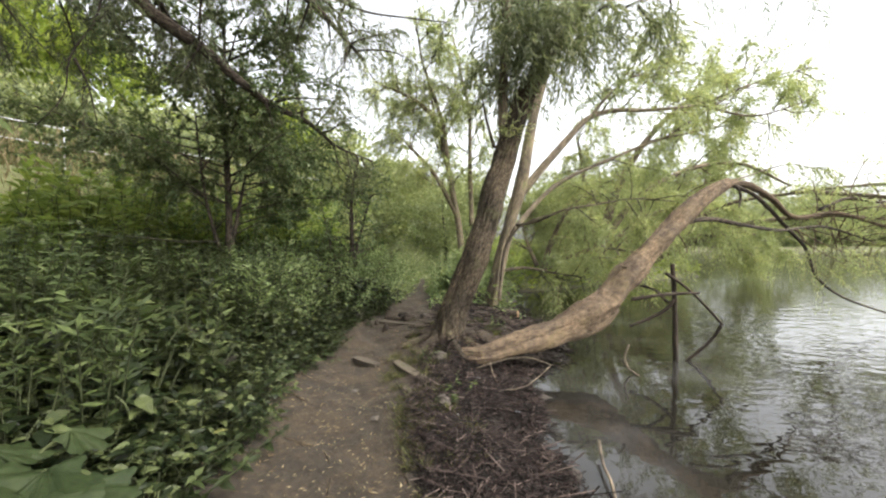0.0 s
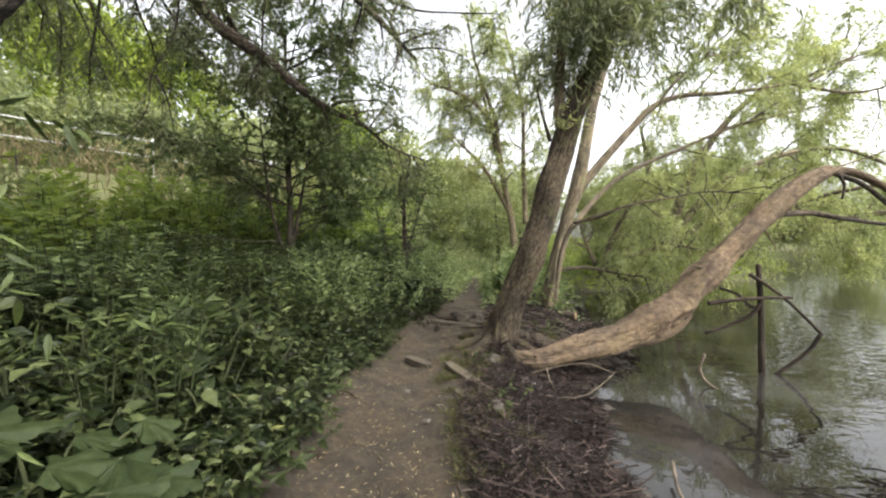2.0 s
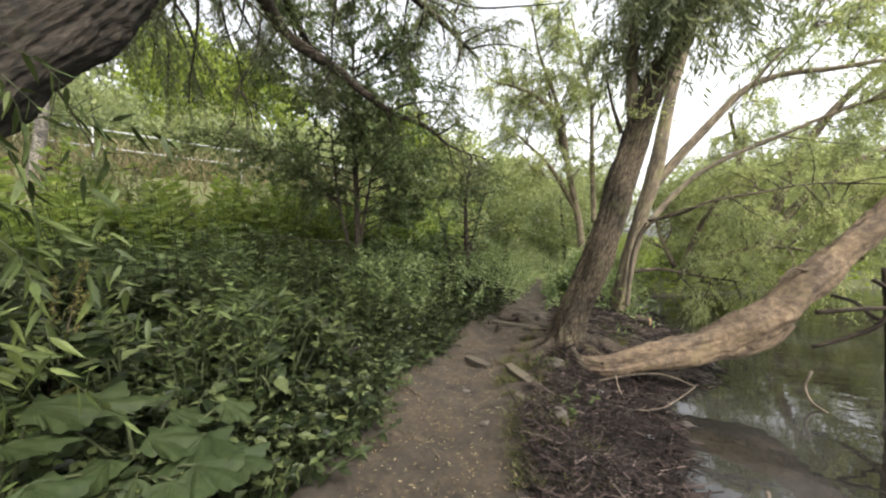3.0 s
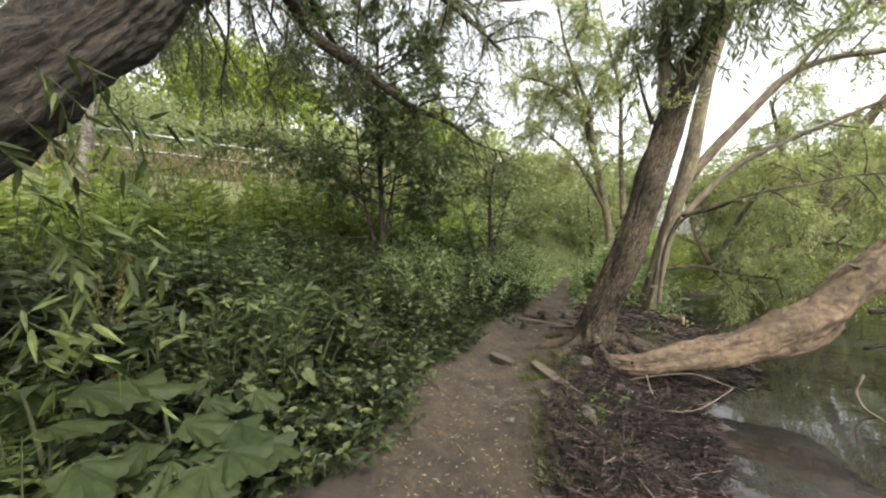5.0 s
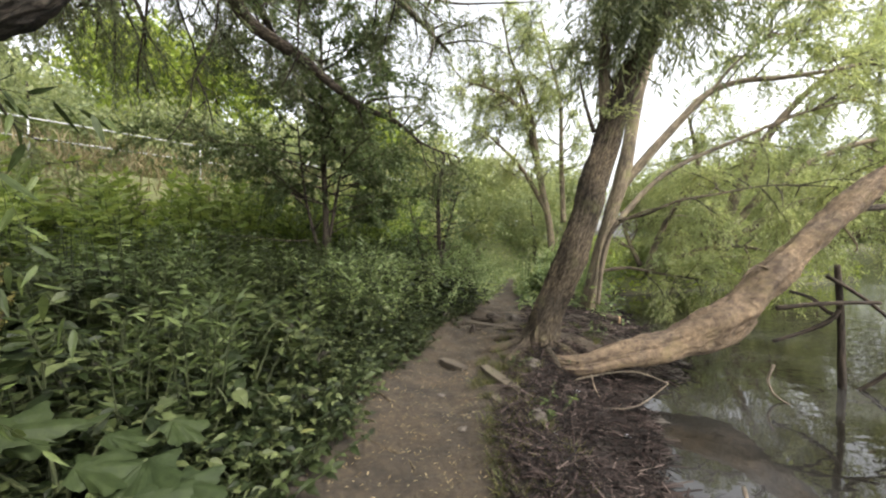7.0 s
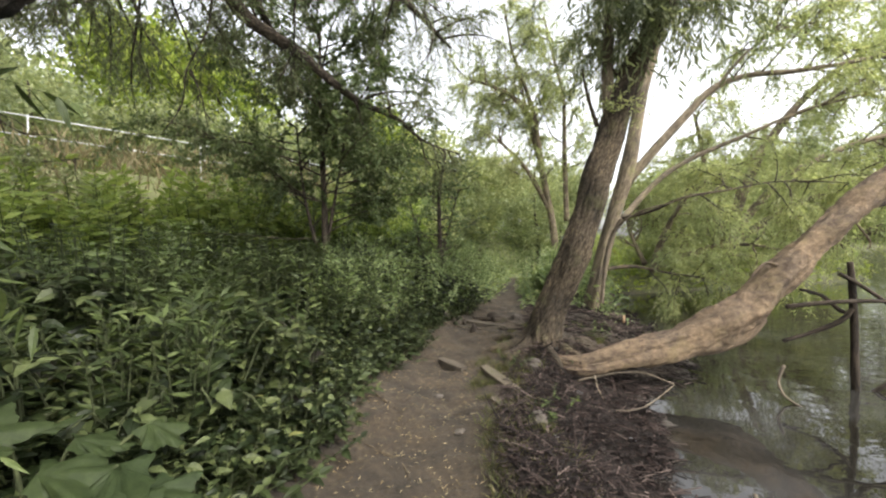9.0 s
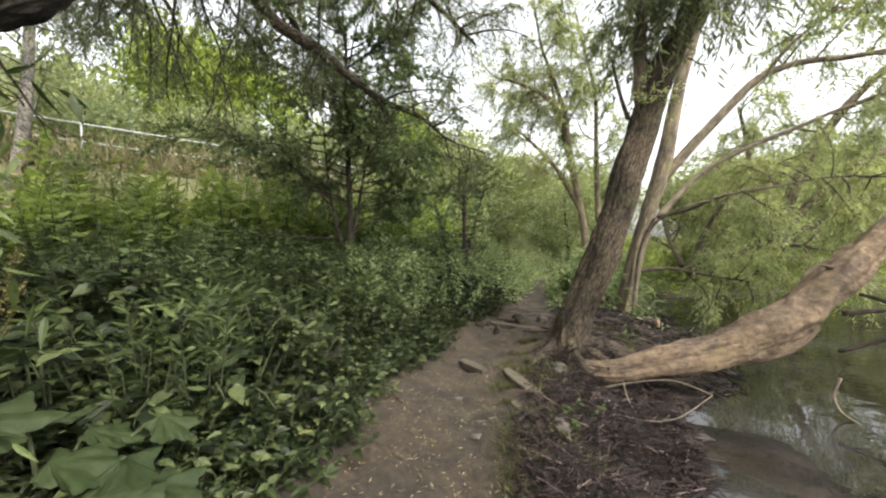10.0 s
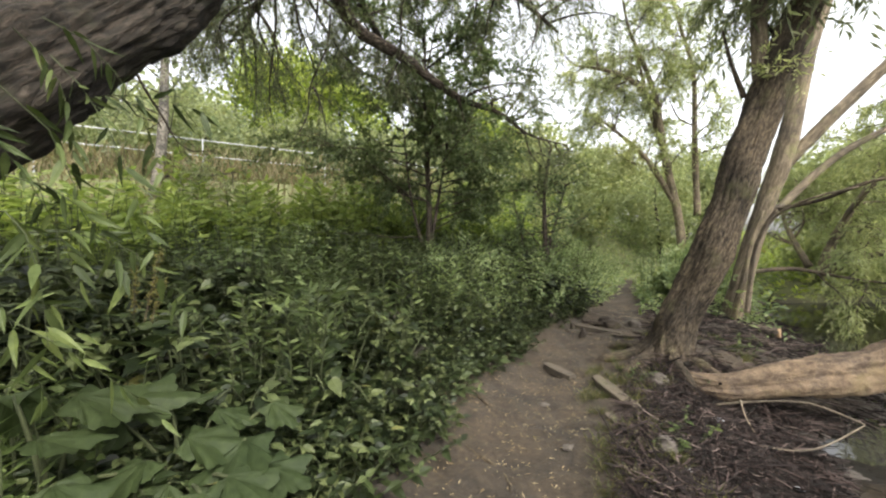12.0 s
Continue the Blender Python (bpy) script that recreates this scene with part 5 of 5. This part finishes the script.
lying("branch_in_water", [(2.58, 5.18, 0.08), (2.52, 5.17, -0.09), (2.55, 5.12, -0.23), (2.62, 5.07, -0.29), (2.68, 4.97, -0.32)], 0.018, STICK, "curved bleached branch curling out of the water", "branch", "", 0.5, 12)
lying("stick", [(0.98, 3.56, -0.32), (1.12, 3.41, -0.35), (1.32, 3.31, -0.36)], 0.012, DEAD, "dark wet stick at the water's edge", "stick", "sticks", 0.5, 13)
lying("stick", [(0.68, 3.16, -0.29), (0.89, 3.06, -0.30), (1.01, 2.91, -0.31)], 0.01, DEAD, "dark wet stick at the water's edge", "stick", "sticks", 0.5, 14)


def dead_post():
    ob = thing("dead_branch_stand", (3.55, 5.7, -0.40), "dark dead branches standing up out of the water", "dead wood")
    lines = [([(3.39, 5.42, -0.44), (3.38, 5.43, 0.10), (3.37, 5.44, 0.68), (3.34, 5.45, 1.19)], 0.042, 0.7),
             ([(3.24, 5.45, 1.06), (3.43, 5.39, 0.91), (3.64, 5.34, 0.71), (3.95, 5.29, 0.35)], 0.024, 0.7),
             ([(3.95, 5.29, 0.35), (3.86, 5.33, 0.14), (3.67, 5.38, -0.09), (3.42, 5.42, -0.32)], 0.024, 1.0),
             ([(2.69, 5.34, 0.69), (3.00, 5.29, 0.75), (3.33, 5.29, 0.78), (3.63, 5.29, 0.79)], 0.028, 0.7),
             ([(2.74, 5.48, 0.27), (3.03, 5.48, 0.39), (3.25, 5.44, 0.53), (3.37, 5.44, 0.68)], 0.022, 1.3),
             ([(2.96, 5.59, 0.86), (3.15, 5.54, 0.79), (3.28, 5.49, 0.64), (3.39, 5.44, 0.59)], 0.02, 1.2)]
    start = np.array([0.01, -0.01, 1.508])
    for i, (pts, r, e) in enumerate(lines):
        pts = [start + (np.array(p) - start) * 1.05 for p in pts]
        part("post" if i == 0 else "branch", tube(pts, np.linspace(r, r * e, len(pts)), 12, 0.06, 0.2, 80 + i), DEAD, ob, smooth=True)


dead_post()


# ---------------------------------------------------------------- big soft leaves beside the walker
def lobed_leaf(place, way, size, seed, mat):
    """A broad lobed leaf with a raised rim and sunken veins."""
    rng = np.random.default_rng(seed)
    d = unit(np.array(way, float))
    n = unit(np.array([0, -0.25, 1.0]) + rng.normal(0, 0.22, 3))
    n = unit(n - d * np.dot(n, d))
    s = np.cross(d, n)
    k, rings = 60, 5
    V = [np.array(place)]
    for r in range(1, rings + 1):
        f = r / rings
        for j in range(k):
            a = 2 * math.pi * j / k
            lobe = 1 + f * (0.26 * math.cos(5 * a) + 0.09 * math.cos(15 * a + seed) + 0.06 * math.cos(2 * a + seed)) - 0.62 * f * max(0, math.cos(a + math.pi)) ** 6
            u, v = math.cos(a) * lobe * f * 0.55 + 0.42 * f, math.sin(a) * lobe * f * 0.5
            h = 0.10 * f * math.cos(5 * a) - 0.20 * f * f + 0.03 * rng.normal()
            V.append(np.array(place) + size * (d * u + s * v + n * h * 0.5))
    T = [(0, 1 + j, 1 + (j + 1) % k) for j in range(k)]
    Q = []
    for r in range(rings - 1):
        for j in range(k):
            Q.append((1 + r * k + j, 1 + (r + 1) * k + j, 1 + (r + 1) * k + (j + 1) % k, 1 + r * k + (j + 1) % k))
    return np.array(V), [np.array(T), np.array(Q)]


def burdock(places, seed, label):
    rng = np.random.default_rng(seed)
    c = np.mean([p[0] for p in places], 0)
    base = (c[0] - 0.15, c[1], foot(c[0] - 0.15, c[1]))
    ob = thing("burdock_plant", base, label, "plant", "burdocks beside the path")
    for i, (p, size) in enumerate(places):
        p = np.array(p)
        way = unit(np.array([p[0] - base[0], p[1] - base[1], 0.0]) + rng.normal(0, 0.3, 3) * (1, 1, 0.2) + (0.15, 0.0, -0.08))
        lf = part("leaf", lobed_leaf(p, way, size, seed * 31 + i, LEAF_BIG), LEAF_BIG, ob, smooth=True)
        part("stalk", tube([base, (np.array(base) + p) / 2 + (0, 0, 0.08), p], [0.011, 0.009, 0.006], 8, 0.1), TWIG_GREEN, lf, smooth=True)


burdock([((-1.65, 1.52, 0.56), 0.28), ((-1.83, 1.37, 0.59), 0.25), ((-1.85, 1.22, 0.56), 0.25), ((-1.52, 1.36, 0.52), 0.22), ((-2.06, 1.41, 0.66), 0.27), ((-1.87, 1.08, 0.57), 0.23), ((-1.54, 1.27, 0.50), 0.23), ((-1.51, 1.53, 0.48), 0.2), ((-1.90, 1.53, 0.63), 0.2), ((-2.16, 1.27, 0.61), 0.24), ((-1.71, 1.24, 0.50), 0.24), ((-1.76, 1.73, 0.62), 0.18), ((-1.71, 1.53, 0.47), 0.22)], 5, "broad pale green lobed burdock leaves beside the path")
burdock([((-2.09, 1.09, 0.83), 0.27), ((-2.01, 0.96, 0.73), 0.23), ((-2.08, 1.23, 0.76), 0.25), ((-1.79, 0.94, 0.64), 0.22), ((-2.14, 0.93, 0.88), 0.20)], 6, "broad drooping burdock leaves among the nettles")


# ---------------------------------------------------------------- low growth beside the path
def grass_tuft(seed):
    rng = np.random.default_rng(seed)
    ob = thing("grass_tuft", (0, 0, 0), "yellow-green grass tuft at the path edge", "grass", "grass tufts along the path")
    n = 70
    a = rng.uniform(0, 6.28, n)
    pos = np.stack([rng.normal(0, 0.06, n), rng.normal(0, 0.06, n), np.full(n, -0.02)], 1)
    way = np.stack([np.cos(a) * 0.7, np.sin(a) * 0.7, rng.uniform(0.35, 1.3, n)], 1)
    part("blade", leaves(pos, way, 0.17, 0.05, SLIM, rng, 0.5), GRASS, ob, kind="stuff")
    return ob


rng = np.random.default_rng(400)


def right_edge(x, y):
    u = x - path_x(y)
    return 0.42 < u < 1.0 and lake_depth(x, y) < -0.7


tufts = [grass_tuft(401 + i) for i in range(4)]
spread_plants(tufts, places_in(rng, 64, right_edge, (-0.9, 1.6), (0.3, 4.9), 0.07) + places_in(rng, 16, lambda x, y: math.hypot(x - 0.2, y - 5.3) > 0.35 and lake_depth(x, y) < -0.5, (-0.5, 4.7), (1.0, 6.4), 0.12) + places_in(rng, 36, lambda x, y: -0.1 < edge(x, y) < 0.2, (-1.8, 2.0), (-1.0, 7.0), 0.12), rng, 0.4, 0.85)
creepers = [bramble(411 + i, 0.5, "low_bramble") for i in range(3)]
for c in creepers:
    tagged(c, "low trailing bramble at the path edge", group="low brambles along the path")
spread_plants(creepers, places_in(rng, 100, lambda x, y: -0.14 < edge(x, y) < 0.5 and clear_of_walker(x, y), (-2.2, 1.2), (-0.8, 9), 0.1) + places_in(rng, 40, lambda x, y: edge(x, y) > 0.1 and math.hypot(x, y - 0.3) > 1.45, (-2.7, 0.5), (-1.15, 2.4), 0.15), rng, 0.35, 0.8)


def willowherb(seed, height):
    rng = np.random.default_rng(seed)
    ob = thing("willowherb", (0, 0, 0), "feathery fresh green willowherb in the undergrowth", "plant", "willowherbs beside the path")
    stems = plant_stems(rng, 8, height, 0.3, 0.05)
    P, A = [], []
    for s in stems:
        C, _ = spline(s, [1, 1, 1], 0.03)
        for i in range(4, len(C)):
            a = rng.uniform(0, 6.28)
            P.append(C[i])
            A.append((math.cos(a), math.sin(a), 0.45))
    part("foliage", leaves(np.array(P), np.array(A), 0.10, 0.22, SLIM, rng, 0.5), LEAF_HERB, ob, kind="stuff")
    part("stem", join(*[tube(s, [0.005, 0.004, 0.002], 4, 0.3) for s in stems]), TWIG_GREEN, ob, kind="stuff")
    return ob


herbs = [willowherb(421 + i, 0.6 + 0.08 * i) for i in range(3)]
spread_plants(herbs, places_in(rng, 260, lambda x, y: 0.4 < edge(x, y) < 3.2 and clear_of_walker(x, y) and open_leaf(x, y) and not_hollow(x, y), (-4.6, 2.0), (-1.3, 13), 0.17), rng, 0.8, 1.2)

# farther willowherbs, likewise lightened in colour as if better lit
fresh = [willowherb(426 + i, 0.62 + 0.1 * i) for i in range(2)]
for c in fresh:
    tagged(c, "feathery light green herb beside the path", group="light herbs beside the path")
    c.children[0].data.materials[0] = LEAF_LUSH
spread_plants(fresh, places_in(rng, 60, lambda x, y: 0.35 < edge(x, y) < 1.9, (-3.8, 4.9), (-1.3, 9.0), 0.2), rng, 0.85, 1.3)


young = [nettle(451 + i, 0.5 + 0.1 * i, "fresh_weed") for i in range(2)] + [willowherb(453, 0.6)]
for c in young:
    tagged(c, "fresh yellow-green weed crowding the burdock leaves", "plant", "fresh weeds beside the burdocks")
    c.children[0].data.materials[0] = LEAF_FRESH
spread_plants(young, [(-2.3, 1.15), (-2.55, 1.3), (-2.05, 0.85), (-2.5, 0.95), (-2.2, 0.95)], rng, 0.8, 1.1)


# ---------------------------------------------------------------- litter
def stick_bed():
    """Dark reeds, sticks and bark washed up between path and water."""
    rng = np.random.default_rng(500)
    want, V, F = 19500, [], []
    tri = np.array([(0, 1, 4, 3), (1, 2, 5, 4), (2, 0, 3, 5)])
    count = 0
    while count < want:
        y = rng.uniform(-3.0, 5.3)
        if rng.uniform() < smooth01((0.4 - y) / 3.2):
            continue
        x = rng.uniform(-0.35, 1.75)
        d = lake_depth(x, y)
        if d > 0.03 or d < -1.55 or x - path_x(y) < 0.5 + 0.12 * smooth01((y - 3) / 1.5) or rng.uniform() < smooth01((-1.1 - d) / 0.4):
            continue
        a = rng.normal(0.9, 1.1)
        ln, r = rng.uniform(0.02, 0.08) * rng.uniform(0.6, 1.5), rng.uniform(0.0014, 0.0055)
        if count % 14 == 0:
            ln, r, a = rng.uniform(0.08, 0.22), rng.uniform(0.003, 0.009), rng.normal(-0.5, 0.7)
        w = np.array([math.cos(a), math.sin(a), rng.normal(0, 0.3)])
        c = np.array([x, y, foot(x, y) + rng.uniform(0.0, 0.075)])
        c[2] = max(c[2], WATER + rng.uniform(-0.005, 0.012))
        n1 = unit(np.cross(w, (0.1, 0.2, 1)))
        n2 = np.cross(unit(w), n1)
        flat = rng.uniform(0.4, 1.0)
        for e in (-1, 1):
            for g in (0.3, 2.4, 4.5):
                V.append(c + w * ln * e + r * (n1 * math.cos(g) * (1.7 - flat) + n2 * math.sin(g) * flat))
        F.append(tri + count * 6)
        count += 1
    ob = part("reed_litter", (np.array(V), np.concatenate(F)), DEBRIS)
    tagged(ob, "dark tangle of washed-up reeds and sticks", "litter", kind="stuff")


stick_bed()


def loose_sticks():
    """Scattered twigs and bark on the bank behind the leaning willow."""
    rng = np.random.default_rng(505)
    V, F, count = [], [], 0
    tri = np.array([(0, 1, 4, 3), (1, 2, 5, 4), (2, 0, 3, 5)])
    while count < 3200:
        x, y = rng.uniform(-0.2, 2.4), rng.uniform(4.9, 10.5)
        if x - path_x(y) < 0.55 or lake_depth(x, y) > 0.15 or math.hypot(x - 0.15, y - 5.4) < 0.3:
            continue
        a, ln, r = rng.uniform(0, 3.14), rng.uniform(0.03, 0.2), rng.uniform(0.002, 0.007)
        w = np.array([math.cos(a), math.sin(a), rng.normal(0, 0.15)])
        c = np.array([x, y, max(foot(x, y), WATER) + rng.uniform(0.0, 0.03)])
        n1 = unit(np.cross(w, (0.1, 0.2, 1)))
        n2 = np.cross(unit(w), n1)
        for e in (-1, 1):
            for g in (0.3, 2.4, 4.5):
                V.append(c + w * ln * e + r * (n1 * math.cos(g) + n2 * math.sin(g)))
        F.append(tri + count * 6)
        count += 1
    ob = part("loose_sticks", (np.array(V), np.concatenate(F)), DEBRIS)
    tagged(ob, "scattered twigs and bark on the muddy bank", "litter", kind="stuff")


loose_sticks()
seedlings = [nettle(431 + i, 0.2, "young_nettle") for i in range(2)]
for c in seedlings:
    tagged(c, "small broad-leaved weed at the path edge", group="small weeds by the boards")
    c.children[0].data.materials[0] = LEAF_HERB
spread_plants(seedlings, [(0.08, 3.75), (0.5, 5.0), (-0.3, 4.75), (0.75, 5.9)], rng, 0.45, 0.75)
trodden = [nettle(441 + i, 0.13 + 0.05 * i, "young_nettle") for i in range(2)]
for c in trodden:
    tagged(c, "low green weed creeping over the path edge", group="low weeds at the path edge")
spread_plants(trodden, places_in(rng, 75, lambda x, y: -0.11 < edge(x, y) < 0.06, (-3.0, 1.0), (0.2, 6.5), 0.07), rng, 0.7, 1.25)


def fallen_leaves():
    rng = np.random.default_rng(510)
    P, A, Z = [], [], []
    while len(P) < 5400:
        y = -1.0 + 10 * rng.uniform() ** 1.25
        x = path_x(y) + rng.normal(0.05, 0.5)
        if len(P) % 3 == 0:
            y = 1.0 + 5 * rng.uniform() ** 1.2
            x = path_x(y) - 0.85 - 0.3 * smooth01((3.2 - y) / 1.4) + rng.normal(0, 0.16)
        if lake_depth(x, y) > -0.15:
            continue
        a = rng.uniform(0, 6.28)
        P.append((x, y, foot(x, y) + rng.uniform(0.004, 0.014)))
        A.append((math.cos(a), math.sin(a), rng.normal(0, 0.15)))
        Z.append(rng.uniform(0.018, 0.05))
    ob = part("fallen_leaves", leaves(np.array(P), np.array(A), np.array(Z), 0.28, SLIM, rng, 0.93), LITTER)
    tagged(ob, "small pale and yellow willow leaves on the path", "leaves", kind="stuff")


fallen_leaves()


def crumbs():
    """Crumbs of earth and grit on the trodden path."""
    rng = np.random.default_rng(520)
    V, F = [], []
    t = np.array([(0, 1, 2), (0, 2, 3), (0, 3, 1), (1, 3, 2)])
    for i in range(5000):
        y = -1.0 + 8 * rng.uniform() ** 1.2
        x = path_x(y) + rng.normal(0, 0.42)
        r = rng.uniform(0.003, 0.012)
        V.append(np.array([x, y, foot(x, y)]) + unit(rng.normal(0, 1, (4, 3))) * r)
        F.append(t + 4 * i)
    ob = part("earth_crumbs", (np.concatenate(V), np.concatenate(F)), GROUND)
    tagged(ob, "loose crumbs of earth and grit on the path", "soil", kind="stuff")


crumbs()


def scrap(place, size, seed):
    rng = np.random.default_rng(seed)
    k = 5
    V = [(place[0] + size * (i / k - 0.5) + rng.normal(0, size * 0.06), place[1] + size * 0.6 * (j / k - 0.5) + rng.normal(0, size * 0.06), place[2] + abs(rng.normal(0, size * 0.14))) for j in range(k + 1) for i in range(k + 1)]
    F = [(j * (k + 1) + i, j * (k + 1) + i + 1, (j + 1) * (k + 1) + i + 1, (j + 1) * (k + 1) + i) for j in range(k) for i in range(k)]
    V2 = [(x, y, z + 0.004) for x, y, z in V]
    n = len(V)
    F += [tuple(n + a for a in reversed(f)) for f in F]
    ob = part("litter_scrap", (np.array(V + V2), np.array(F)), LITTER_WHITE)
    tagged(ob, "crumpled white scrap of litter on the dark reeds", "litter")


for i, (x, y, sz) in enumerate([(0.37, 4.25, 0.08), (0.75, 3.75, 0.05), (0.12, 3.38, 0.05)]):
    scrap((x, y, foot(x, y) + 0.05), sz, 600 + i)


# ---------------------------------------------------------------- seeding dock behind the burdocks
def dock(base, spires, seed):
    """A dock in seed: thin stalks with whorls of small yellow-brown fruits."""
    rng = np.random.default_rng(seed)
    x, y = base
    z = foot(x, y)
    ob = thing("dock_plant", (x, y, z), "seeding dock with yellow-brown spires above the brambles", "plant")
    for top in spires:
        top = np.array(top)
        foot_at = np.array([x, y, z - 0.03])
        mid = (foot_at + top) / 2 + np.array([0.03, 0.0, 0.05])
        stalk = part("stalk", tube([foot_at, mid, top], [0.006, 0.005, 0.002], 6, 0.1), TWIG, ob, smooth=True)
        C, _ = spline([foot_at, mid, top], [1, 1, 1], 0.02)
        C = C[int(len(C) * 0.62):]
        P = np.repeat(C, 9, 0) + rng.normal(0, 0.012, (len(C) * 9, 3))
        part("seed_head", leaves(P, rng.normal(0, 1, P.shape) + (0, 0, 0.4), 0.022, 0.6, FOLD, rng, 0.4), SEED, stalk, "yellow-brown seeds", kind="stuff")


SEED = leaf_material("dock_seed", (0.1, 0.085, 0.03), (0.15, 0.14, 0.05), (0.2, 0.18, 0.07), 0.3, 0.7)
dock((-3.25, 1.68), [(-3.04, 1.82, 1.17), (-3.21, 1.72, 1.27), (-3.07, 1.81, 1.38)], 700)
